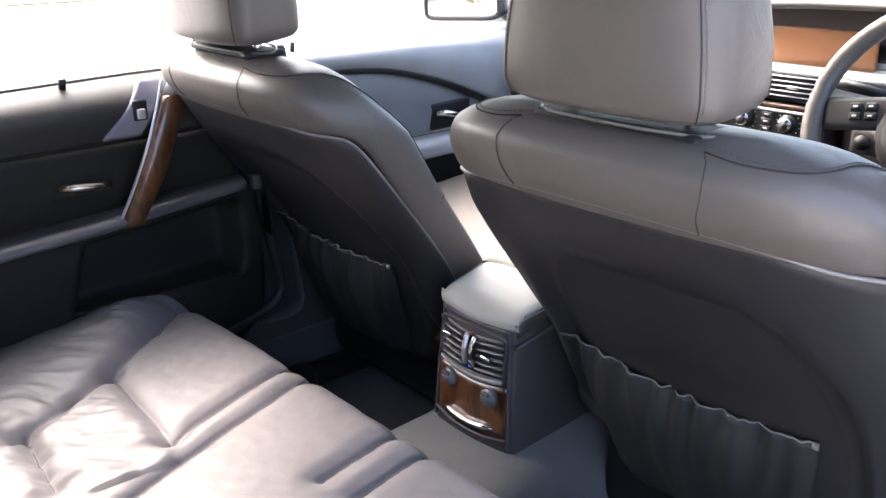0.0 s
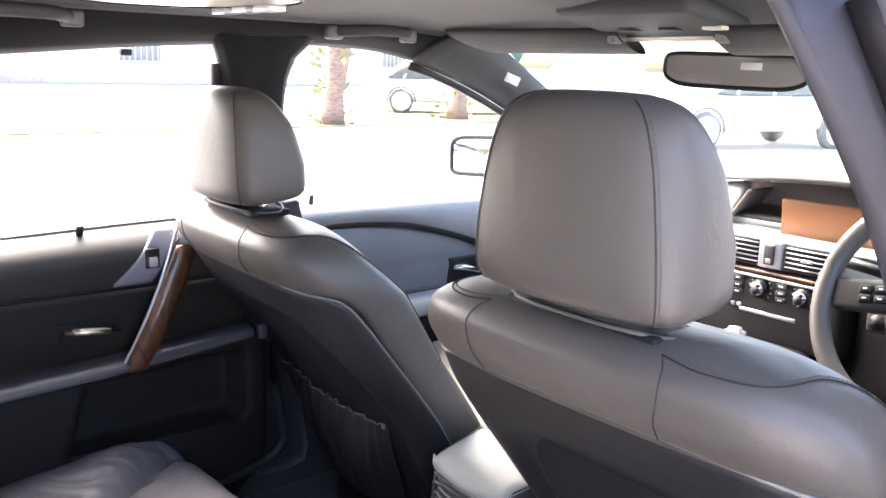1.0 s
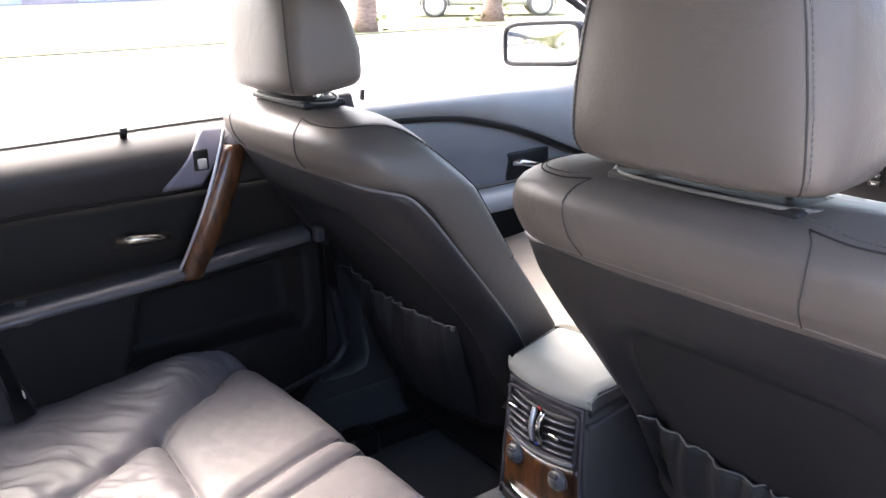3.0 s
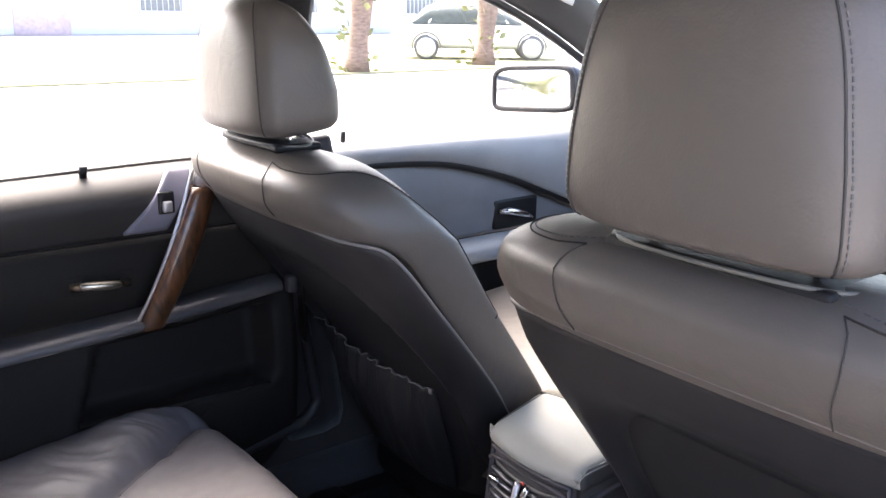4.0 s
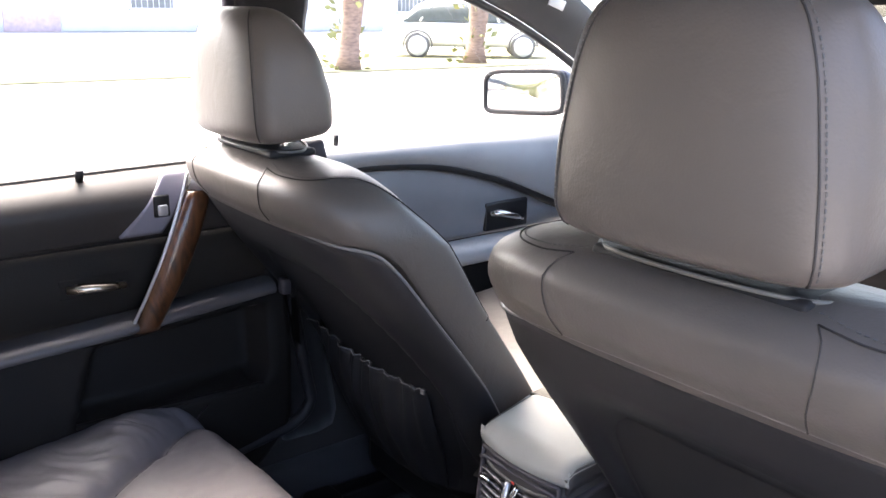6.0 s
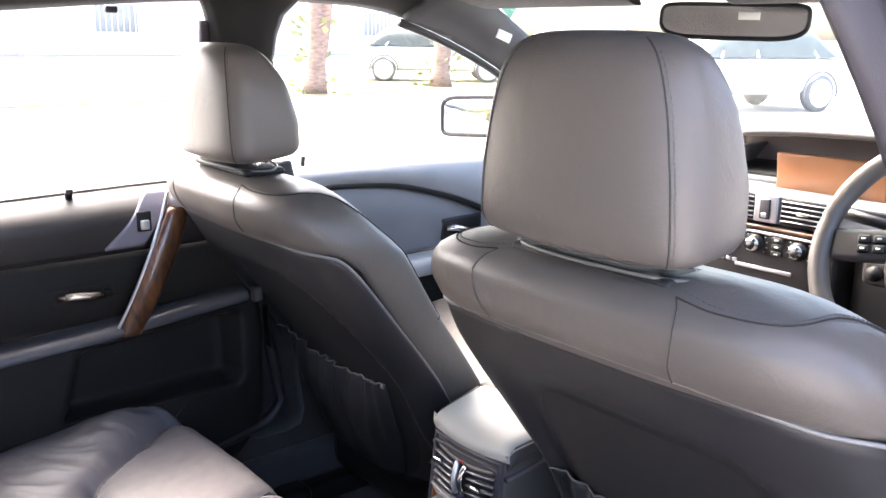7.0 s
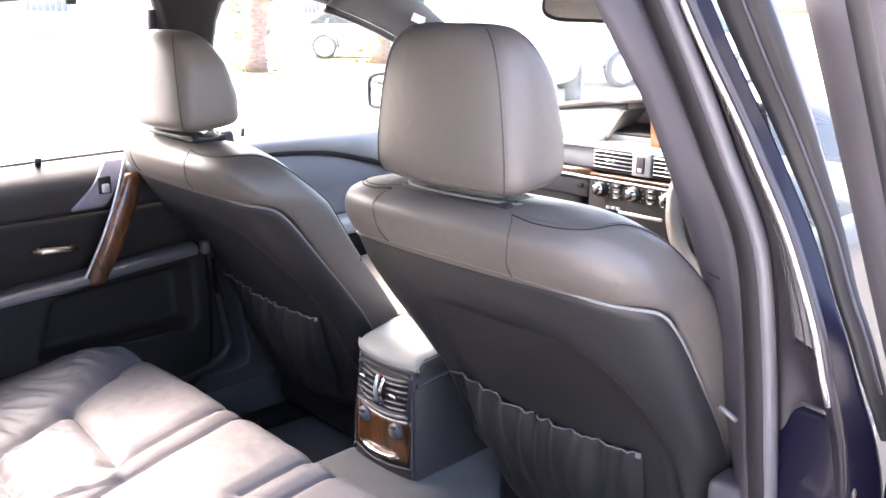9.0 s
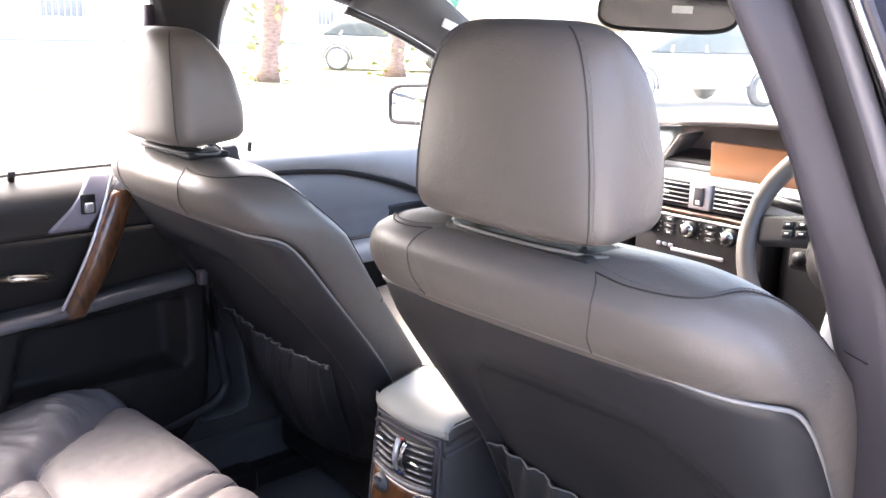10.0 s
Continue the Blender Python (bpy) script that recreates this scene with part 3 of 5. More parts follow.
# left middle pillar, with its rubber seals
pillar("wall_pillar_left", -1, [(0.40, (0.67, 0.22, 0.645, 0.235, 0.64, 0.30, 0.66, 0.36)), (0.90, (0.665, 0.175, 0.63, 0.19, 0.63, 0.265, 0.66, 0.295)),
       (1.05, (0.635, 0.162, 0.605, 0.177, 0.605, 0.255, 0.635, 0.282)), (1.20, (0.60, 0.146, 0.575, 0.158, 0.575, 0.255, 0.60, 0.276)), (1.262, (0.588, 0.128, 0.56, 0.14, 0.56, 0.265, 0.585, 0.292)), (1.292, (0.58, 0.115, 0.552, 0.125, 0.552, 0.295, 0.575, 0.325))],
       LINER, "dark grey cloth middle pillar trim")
part("window_frame_strip", tube([(-0.668, 0.163, 0.95), (-0.635, 0.150, 1.08), (-0.597, 0.134, 1.245)], 0.012, 8), PAINT_IN).parent = bpy.data.objects["wall_pillar_left"]
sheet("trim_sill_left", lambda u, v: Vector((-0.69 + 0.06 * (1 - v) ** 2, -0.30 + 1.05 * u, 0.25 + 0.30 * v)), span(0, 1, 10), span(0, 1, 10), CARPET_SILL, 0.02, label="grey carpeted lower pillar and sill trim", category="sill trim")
# front pillars
for side, nm in ((-1, "wall_pillar_front_left"), (1, "wall_pillar_front_right")):
    def apillar(u, v):
        lower = Vector((0.578 + 0.10 * v ** 1.1, 0.56 + 0.66 * v, 1.255 - 0.287 * v + 0.13 * v * (1 - v)))
        upper = Vector((0.50 + 0.12 * v, 0.66 + 0.66 * v, 1.335 - 0.335 * v + 0.04 * v * (1 - v)))
        p = lower.lerp(upper, u)
        p += Vector((-0.02, -0.012, 0.0)) * math.sin(math.pi * u)
        return Vector((side * p.x, p.y, p.z))
    sheet(nm, apillar, span(0, 1, 10), span(0, 1, 24), PILLAR, 0.02, label="grey plastic windshield pillar trim", category="pillar trim", away=(side, 0.3, 0))
    part("pillar_seal", tube([apillar(0, v) + Vector((side * 0.012, 0, -0.006)) for v in span(0, 1, 20)], 0.009, 8), RUBBER).parent = bpy.data.objects[nm]
    if side < 0:
        part("airbag_tag", rbox(apillar(0.62, 0.30) + Vector((0.012, -0.006, 0)), (0.004, 0.035, 0.02), 0.001, 2, pose(0, 0, 0, -22, 0, -20)), LABEL, bpy.data.objects[nm], "white tag on the pillar")

# windshield
def shield(u, v):
    x = (-1 + 2 * u)
    top = Vector((x * 0.50, 0.70 + 0.11 * (1 - x * x), 1.335 - 0.01 * x * x))
    low = Vector((x * 0.66, 1.38 + 0.22 * (1 - x * x), 0.955))
    return top.lerp(low, v)


def band_low(u):
    return 0.07 + 0.10 * max(0, (abs(2 * u - 1) - 0.88) / 0.12)


pane = tagged(part("window_windshield", surf(lambda u, v: shield(u, band_low(u) + (1 - band_low(u)) * v), span(0, 1, 24), span(0, 1, 12)), WINDSHIELD), "clear slightly green windshield glass", "window", kind="structure")
band = part("shade_band", surf(lambda u, v: shield(u, band_low(u) * v), span(0, 1, 24), span(0, 1, 4)), BAND, pane, "turquoise tinted shade band")
pane.visible_shadow = band.visible_shadow = False

# right middle pillar: trim, seal, painted flange, edge of the closed front door
R_ROWS = [(0.35, (0.68, 0.30, 0.70, 0.295, 0.72, 0.315)), (0.66, (0.672, 0.241, 0.692, 0.232, 0.715, 0.254)), (0.76, (0.67, 0.218, 0.69, 0.212, 0.715, 0.23)),
          (0.866, (0.66, 0.191, 0.685, 0.198, 0.71, 0.211)), (0.99, (0.645, 0.161, 0.672, 0.18, 0.70, 0.186)), (1.107, (0.605, 0.13, 0.635, 0.151, 0.66, 0.154)),
          (1.218, (0.565, 0.094, 0.60, 0.111, 0.625, 0.116)), (1.31, (0.53, 0.06, 0.567, 0.08, 0.592, 0.085))]
NOSE = [(0.35, (0.665, 0.335)), (0.66, (0.645, 0.285)), (0.76, (0.635, 0.262)), (0.866, (0.625, 0.238)), (0.93, (0.615, 0.215)), (1.01, (0.606, 0.177)), (1.10, (0.593, 0.132)),
        (1.165, (0.575, 0.108)), (1.22, (0.563, 0.070)), (1.31, (0.53, 0.025))]


def nose_row(z):
    n, r = key(z, NOSE), key(z, R_ROWS)
    return (n[0] + 0.05, n[1] + 0.10, n[0] + 0.004, n[1] + 0.03, n[0], n[1], n[0] + 0.006, n[1] - 0.006, r[2], r[3])


pillar("wall_pillar_right", 1, [(z, nose_row(z)) for z in span(0.35, 1.31, 20)], TRIM_GREY, "grey plastic middle pillar trim beside the door opening")
rp = bpy.data.objects["wall_pillar_right"]
seal_pts = [Vector(((key(z, R_ROWS)[2] + key(z, R_ROWS)[4]) / 2, (key(z, R_ROWS)[3] + key(z, R_ROWS)[5]) / 2 + 0.004, z)) for z in span(0.35, 1.31, 44)]
part("door_seal", tube(seal_pts, 0.0185, 16), SEAL, rp, "thick black rubber door seal")
# paler tube stands in for the sky sheen on the rubber
part("sheen_tube", tube([p + Vector((0.0125, -0.007, 0)) for p in seal_pts], 0.0095, 10), SEAL_SHEEN, rp, "paler grey tube for the sky sheen on the seal")
part("trim_joint", tube([Vector((n[0] + 0.003 + (r[2] - 0.02 - n[0]) * k, n[1] - 0.0085 + (r[3] - n[1]) * k, 0.955 - 0.004 * k)) for n, r in [(key(0.955, NOSE), key(0.955, R_ROWS))] for k in span(0.3, 0.85, 5)], 0.001, 6), BLACK, rp)
part("seal_edge", tube([p + Vector((0.017, 0.004, 0)) for p in seal_pts], 0.003, 6), BLACK, rp)


def flange(z):
    return key(z, [(0.35, (0.81, 0.30)), (0.66, (0.805, 0.237)), (0.78, (0.80, 0.205)), (0.89, (0.782, 0.172)), (1.0, (0.741, 0.168)), (1.11, (0.691, 0.148)), (1.217, (0.647, 0.107)), (1.31, (0.612, 0.075))])


def flange_point(u, z):
    r, f = key(z, R_ROWS), flange(z)
    a, b = Vector((r[4] + 0.002, r[5] + 0.008, z)), Vector((f[0], f[1], z))
    p = a.lerp(b, u)
    low = min(1, max(0, (0.90 - z) / 0.12))
    p.y += 0.008 * math.sin(u * math.pi) + low * 0.03 * math.sin(u * math.pi) ** 2
    return p


part("painted_flange", solid(surf(flange_point, span(0, 1, 40), span(0.35, 1.31, 60)), 0.01, (0, 1, 0)), PAINT_IN, rp, "glossy painted door jamb")


def flange_strip(u0, u1, z0, z1, out):
    return surf(lambda u, z: flange_point(u0 + (u1 - u0) * u, z) + Vector((0, -out - 0.002 * math.sin(u * math.pi), 0)), span(0, 1, 6), span(z0, z1, 40))


# strip and bead paint the sky's reflection in the flange as pale shapes
part("reflection_strip", flange_strip(0.42, 0.86, 0.90, 1.31, 0.0042), JAMB_REFLECTION, rp, "pale strip for the sky reflected in the jamb paint")
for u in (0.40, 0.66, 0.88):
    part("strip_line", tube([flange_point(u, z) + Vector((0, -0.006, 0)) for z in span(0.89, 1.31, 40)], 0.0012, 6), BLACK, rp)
part("jamb_bead", tube([flange_point(0.97, z) + Vector((0, -0.004, 0)) for z in span(0.84, 1.31, 40)], 0.0035, 8), JAMB_REFLECTION, rp, "bead of the jamb, pale for its sky reflection")


def front_door_edge(u, z):
    f = flange(z)
    wide = 1 + 1.2 * min(1, max(0, (0.95 - z) / 0.2))
    return Vector((f[0] + 0.002 + 0.016 * u * wide, f[1] + 0.006 + 0.016 * u, z))


def post_width(z):
    return 0.018 + 0.030 * min(1, max(0, (z - 0.97) / 0.26))


FRD = thing("door_front_right", "closed dark blue front door with glass", "car door", kind="structure")
part("door_edge", solid(surf(front_door_edge, span(0, 1, 8), span(0.30, 1.31, 40)), 0.008, (0, 1, 0)), PAINT, FRD, "dark blue painted door edge")
part("window_post", solid(surf(lambda u, z: front_door_edge(1, z) + Vector((0.003 + post_width(z) * u, 0.004 + 0.012 * u, 0)), span(0, 1, 5), span(0.80, 1.31, 24)), 0.02, (-0.3, 1, 0)), RUBBER, FRD, "black window post")
part("post_line", tube([front_door_edge(1, z) + Vector((0.010 + 0.4 * post_width(z), 0.007, 0)) for z in span(0.86, 1.31, 24)], 0.002, 6), TRIM_GREY, FRD)


def fr_panel(u, z):
    return Vector((0.69 - 0.02 * math.sin(max(0, (z - 0.4)) * 5), 0.36 + 0.94 * u, z))


part("door_panel", solid(surf(fr_panel, span(0, 1, 12), span(0.35, 0.955, 14)), 0.05), DOOR_DARK, FRD)
frg = part("window_pane", surf(lambda u, v: Vector((0.70 - 0.115 * v, 0.30 + (0.88 - 0.42 * v) * u, 0.955 + 0.29 * v)), span(0, 1, 6), span(0, 1, 6)), GLASS, FRD)
frg.visible_shadow = False
# painted lower jamb of the right rear door opening
part("jamb_recess", rbox((0.758, 0.262, 0.642), (0.110, 0.05, 0.33), 0.016, 4), PAINT, rp, "dark blue pressed panel of the door jamb")
# pale bead paints the highlight along the pressed panel's edge
part("jamb_edge_highlight", tube([(0.742, 0.231, 0.812), (0.77, 0.230, 0.809), (0.795, 0.230, 0.801), (0.808, 0.230, 0.785), (0.812, 0.231, 0.75), (0.814, 0.233, 0.60), (0.814, 0.236, 0.48)], 0.0032, 8), EDGE_HIGHLIGHT, rp, "pale bead for the highlight on the pressed jamb edge")
part("hinge", rbox((0.765, 0.232, 0.615), (0.06, 0.03, 0.03), 0.006, 2), PAINT_IN, rp, "painted door hinge")
part("belt_anchor", rbox((0.647, 0.285, 0.585), (0.05, 0.06, 0.14), 0.012), TRIM_GREY, rp, "grey plastic sill cover")
part("belt_bar", tube([(0.646, 0.224, 0.776), (0.668, 0.230, 0.762)], 0.0035, 8), GRIP_END, rp)

# open right rear door
RRD = thing("door_rear_right", "open dark blue rear door beside the camera", "car door", kind="structure")
HINGE, SWING = Vector((0.88, 0.185, 0)), radians(68)
OUT = Vector((math.sin(SWING), -math.cos(SWING), 0))      # along the open door, away from its hinge
SIDE = Vector((math.cos(SWING), math.sin(SWING), 0))      # from its inner to its outer face


def rear_door(a, s, z):
    return HINGE + OUT * a + SIDE * s + Vector((0, 0, z))


def rr_skin(u, z):
    return rear_door(0.02 + 0.95 * u, 0.05 + 0.03 * math.sin((z - 0.3) * 4), z)


part("outer_skin", solid(surf(rr_skin, span(0, 1, 10), span(0.28, 0.95, 12)), 0.01), PAINT, RRD, "dark blue painted door skin")
part("inner_panel", solid(surf(lambda u, z: rear_door(0.03 + 0.92 * u, -0.05 + 0.02 * math.sin(z * 9), z), span(0, 1, 10), span(0.30, 0.95, 16)), 0.02), DOOR_DARK, RRD)
part("front_edge", solid(surf(lambda u, z: rear_door(0.02, -0.05 + 0.10 * u, z), span(0, 1, 4), span(0.28, 0.95, 10)), 0.01), PAINT, RRD)


def door_post(v):
    return Vector((0.888 - 0.033 * v, 0.130 - 0.208 * v, 0.93 + 0.35 * v))


part("window_post", tube([door_post(v) for v in span(0, 1, 14)], 0.030, 12), TRIM_GREY, RRD, "grey door window frame")
part("frame_seal", tube([door_post(v) + Vector((0.012, -0.024, 0)) for v in span(0, 1, 14)], 0.009, 8), RUBBER, RRD, "black rubber frame seal")
part("window_rail", tube([door_post(1).lerp(rear_door(0.84, -0.125, 1.23), k) for k in span(0, 1, 10)], 0.022, 10), TRIM_GREY, RRD)
part("window_post_rear", tube([rear_door(0.86, -0.12, 1.21), rear_door(0.93, -0.0, 0.94)], 0.024, 10), TRIM_GREY, RRD)

# ================= left doors =================
def belt_z(y):
    return key(y, [(-0.8, 0.938), (-0.22, 0.950), (0.10, 0.957), (0.30, 0.955), (0.54, 0.953), (0.90, 0.955), (1.3, 0.958)])


def arm_z(y):
    return key(y, [(-0.70, 0.682), (-0.27, 0.711), (-0.05, 0.722), (0.10, 0.733), (0.20, 0.740)])


LRD = thing("door_rear_left", "closed dark grey rear door trim with wood strip", "car door", kind="structure")
Y0, Y1 = -0.75, 0.215


def upper_trim(u, v):
    y = Y0 + (Y1 - Y0) * u
    z = 0.846 + (belt_z(y) - 0.846) * v
    x = -0.640 + 0.030 * math.sin(math.pi * min(1, v * 0.62 + 0.08)) - 0.055 * (max(0, v - 0.45) / 0.55) ** 2.2
    return Vector((x, y, z))


def insert_panel(u, v):
    y = Y0 + (Y1 - Y0) * u
    a = arm_z(y) - 0.004
    z = a + (0.842 - a) * v
    return Vector((-0.648 + 0.014 * math.sin(math.pi * v), y, z))


def arm_strip(u, v):
    y = Y0 + (Y1 - 0.01 - Y0) * u
    a = arm_z(y)
    ang = v * math.pi * 0.86
    out = 0.052 * min(1, 0.75 + 0.25 * (Y1 - y) / 0.3)
    return Vector((-0.645 + out * math.sin(ang) ** 0.8, y, a - 0.015 + 0.017 * math.cos(ang)))


def lower_panel(u, v):
    y = Y0 + (Y1 + 0.02 - Y0) * u
    a = arm_z(y) - 0.024
    low = 0.36 + 0.10 * max(0, (u - 0.86) / 0.14) ** 2.2
    z = low + (a - low) * v
    hollow = min(1, max(0, (y + 0.149 - 0.33 * (z - 0.558)) / 0.014)) * min(1, max(0, (0.192 - y) / 0.014)) * min(1, max(0, (z - 0.548) / 0.012)) * min(1, max(0, (0.694 + 0.05 * (y - 0.19) - z) / 0.014))
    return Vector((-0.628 - 0.062 * hollow + 0.01 * math.sin(math.pi * v), y, z))


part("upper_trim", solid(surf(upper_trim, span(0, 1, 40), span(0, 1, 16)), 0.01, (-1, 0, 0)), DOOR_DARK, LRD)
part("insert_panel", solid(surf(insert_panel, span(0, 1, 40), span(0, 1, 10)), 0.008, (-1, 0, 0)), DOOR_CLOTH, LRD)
part("armrest", surf(arm_strip, span(0, 1, 50), span(0, 1, 16)), ARM_DARK, LRD, "grey vinyl armrest ledge")
part("lower_panel", solid(surf(lower_panel, span(0, 1, 90), span(0, 1, 40)), 0.006, (-1, 0, 0)), DOOR_LOW, LRD, "black lower panel with map pocket")
part("pocket_lip", tube([(-0.624, y, 0.553 - 0.03 * (y + 0.15)) for y in span(-0.15, 0.19, 14)], 0.005, 8), DOOR_LOW, LRD)
# edge seal that sweeps round the lower front corner
edge = [(-0.632, 0.246 + 0.036 * ((0.73 - z) / 0.24) ** 1.3, z) for z in span(0.73, 0.49, 14)] + \
       [(-0.632, 0.282 - 0.075 * (1 - math.cos(a)), 0.487 - 0.053 * math.sin(a)) for a in span(0.1, math.pi / 2, 10)] + [(-0.632, 0.02, 0.40), (-0.632, -0.4, 0.36)]
part("door_seal", tube(edge, 0.012, 8), RUBBER, LRD, "black rubber door seal")
part("trim_groove", tube([(-0.641, y, 0.844) for y in span(Y0, Y1, 12)], 0.0035, 6), BLACK, LRD)
# switch plate, wood strip, pull handle
def switch_plate(u, v):
    z = 0.852 + (0.955 - 0.852) * v
    y0, y1 = -0.056 + 0.078 * v + 0.004 * math.sin(math.pi * v), 0.012 + 0.054 * v
    y = y0 + (y1 - y0) * u
    x = -0.640 + 0.030 * math.sin(math.pi * min(1, (z - 0.846) / 0.105 * 0.62 + 0.08)) - 0.012 * v * v
    return Vector((x + 0.007, y, z))


plate = part("switch_plate", solid(surf(switch_plate, span(0, 1, 12), span(0, 0.97, 14)), 0.022, (-1, 0, 0)), SWITCH_PLATE, LRD, "violet-grey switch plate, pale for reflected window light")
sw = switch_plate(0.45, 0.47)
part("switch_well", rbox(sw + Vector((0.001, 0, 0)), (0.006, 0.026, 0.036), 0.004), BLACK, plate)
part("window_switch", rbox(sw + Vector((0.005, 0, -0.006)), (0.007, 0.016, 0.018), 0.003), SILVER, plate, "small window switch")


def strip_line(k):
    """Run of the wooden pull: from the belt line down to the armrest, bowed outwards."""
    z = 0.957 + (0.700 - 0.957) * k
    y = 0.082 - 0.114 * k + 0.003 * math.sin(math.pi * k)
    return Vector((-0.612 + 0.014 * math.sin(math.pi * min(1, k * 1.05)), y, z))


def wood_pull(u, v):
    p = strip_line(0.14 + 0.86 * v)
    a = u * math.tau
    return p + Vector((0.004 + power(math.sin(a), 0.8) * 0.017, power(math.cos(a), 0.8) * 0.026 * (0.85 + 0.15 * math.sin(math.pi * v)), 0))


pull = part("pull_handle", surf(wood_pull, span(0, 23 / 24, 24), span(0, 1, 24), loop=True, cap=True), WOOD, LRD, "glossy burl wood pull handle")
part("handle_bezel", tube([strip_line(k) + Vector((0.008, -0.026, 0)) for k in span(0.02, 0.97, 24)], 0.0030, 8), SILVER, pull, "satin silver edging")
part("handle_cap", tube([strip_line(0.0) + Vector((0, 0.006, 0)), strip_line(0.15)], 0.013, 10), SILVER, pull)
# opener
part("handle_well", rbox((-0.638, -0.097, 0.780), (0.008, 0.112, 0.034), 0.0039, 3), DOOR_CLOTH, LRD)
part("door_opener", tube([(-0.622, -0.143, 0.783), (-0.612, -0.12, 0.785), (-0.611, -0.08, 0.781), (-0.620, -0.055, 0.778)], [0.007, 0.010, 0.009, 0.006], 10, flat=0.8), SATIN, LRD, "satin metal door opener")
part("lock_pin", tube([(-0.655, -0.10, 0.945), (-0.650, -0.10, 0.962)], [0.006, 0.007], 10), BLACK, LRD, "black lock pin")
part("belt_seal", tube([(-0.670, y, belt_z(y) - 0.003) for y in span(Y0, 0.13, 20)], 0.005, 8), DOOR_DARK, LRD)
lrg = part("window_pane", surf(lambda u, v: Vector((-0.675 + 0.085 * v, -0.62 + 0.74 * u - 0.02 * u * v, 0.94 + 0.31 * v)), span(0, 1, 8), span(0, 1, 6)), GLASS, LRD)
lrg.visible_shadow = False
part("window_guide", rbox((-0.60, -0.025, 1.258), (0.012, 0.02, 0.012), 0.003), BLACK, LRD)
part("outer_skin", solid(surf(lambda u, v: Vector((-0.80 - 0.04 * math.sin(v * math.pi), -0.75 + 0.95 * u, 0.30 + 0.60 * v)), span(0, 1, 8), span(0, 1, 8)), 0.01), PAINT, LRD)
part("outer_ledge", solid(surf(lambda u, v: Vector((-0.80 + 0.12 * v, -0.75 + 0.95 * u, 0.900 + 0.020 * v)), span(0, 1, 8), span(0, 1, 3)), 0.006), PAINT, LRD)

LFD = thing("door_front_left", "closed front door with grey trim paled for window light and curved insert", "car door", kind="structure")


def arch_z(y):
    return key(y, [(0.22, 0.880), (0.44, 0.911), (0.585, 0.902), (0.75, 0.865), (0.945, 0.790), (1.08, 0.73)])


def front_upper(u, v):
    y = 0.235 + 1.0 * u
    a = arch_z(y)
    z = a + (belt_z(y) - a) * v
    return Vector((-0.682 + 0.026 * math.sin(math.pi * min(1, v * 0.8 + 0.1)) - 0.03 * max(0, v - 0.86) / 0.14, y, z))


def front_insert(u, v):
    y = 0.235 + 0.95 * u
    a = arch_z(y) - 0.006
    z = 0.725 + (a - 0.725) * v
    return Vector((-0.690 + 0.010 * math.sin(math.pi * v) - 0.003 * bump(z, 0.795, 0.006), y, min(z, max(a, 0.725))))


# paler than the rear door's trim: window light is put into the colour
part("upper_trim", solid(surf(front_upper, span(0, 1, 40), span(0, 1, 14)), 0.01, (-1, 0, 0)), DASH, LFD, "grey upper door trim, paled for window light")
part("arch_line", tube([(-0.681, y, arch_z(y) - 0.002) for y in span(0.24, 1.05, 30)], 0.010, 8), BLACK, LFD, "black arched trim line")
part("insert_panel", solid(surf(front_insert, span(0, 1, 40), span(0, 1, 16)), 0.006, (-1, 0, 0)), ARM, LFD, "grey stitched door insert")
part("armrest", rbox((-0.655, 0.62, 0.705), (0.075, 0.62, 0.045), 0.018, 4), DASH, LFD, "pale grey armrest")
part("lower_panel", solid(surf(lambda u, v: Vector((-0.69 + 0.01 * v, 0.235 + 0.95 * u, 0.33 + 0.38 * v)), span(0, 1, 8), span(0, 1, 8)), 0.01), DOOR_LOW, LFD)
part("handle_well", rbox((-0.684, 0.825, 0.765), (0.012, 0.13, 0.066), 0.012, 3), BLACK, LFD)
part("door_opener", tube([(-0.672, 0.768, 0.775), (-0.664, 0.79, 0.776), (-0.663, 0.835, 0.764), (-0.672, 0.865, 0.752)], [0.008, 0.011, 0.010, 0.006], 10, flat=0.8), CHROME, LFD, "chrome door opener")
part("lock_pin", tube([(-0.70, 0.39, 0.955), (-0.697, 0.39, 0.975)], 0.0055, 10), BLACK, LFD, "black lock pin")
lfg = part("window_pane", surf(lambda u, v: Vector((-0.705 + 0.115 * v, 0.26 + (0.93 - 0.48 * v) * u, 0.95 + 0.295 * v)), span(0, 1, 8), span(0, 1, 6)), GLASS, LFD)
lfg.visible_shadow = False
part("outer_skin", solid(surf(lambda u, v: Vector((-0.82 - 0.04 * math.sin(v * math.pi), 0.21 + 1.15 * u, 0.30 + 0.60 * v)), span(0, 1, 8), span(0, 1, 8)), 0.01), PAINT, LFD)
part("outer_ledge", solid(surf(lambda u, v: Vector((-0.82 + 0.105 * v, 0.21 + 1.15 * u, 0.900 + 0.020 * v)), span(0, 1, 8), span(0, 1, 3)), 0.006), PAINT, LFD)
part("mirror_gusset", solid(surf(lambda u, v: Vector((-0.685 + 0.02 * v, 1.10 + 0.12 * u * (1 - 0.6 * v) + 0.05 * v, 0.962 + 0.05 * v)), span(0, 1, 4), span(0, 1, 4)), 0.01), DASH_DARK, LFD)

# door mirror outside the front left window
DM = thing("door_mirror", "dark blue door mirror with reflecting glass", "car mirror")
MP = Matrix.Translation((-0.818, 0.995, 1.021)) @ Matrix.Rotation(radians(11), 4, "Z") @ Matrix.Rotation(radians(-3), 4, "Y")


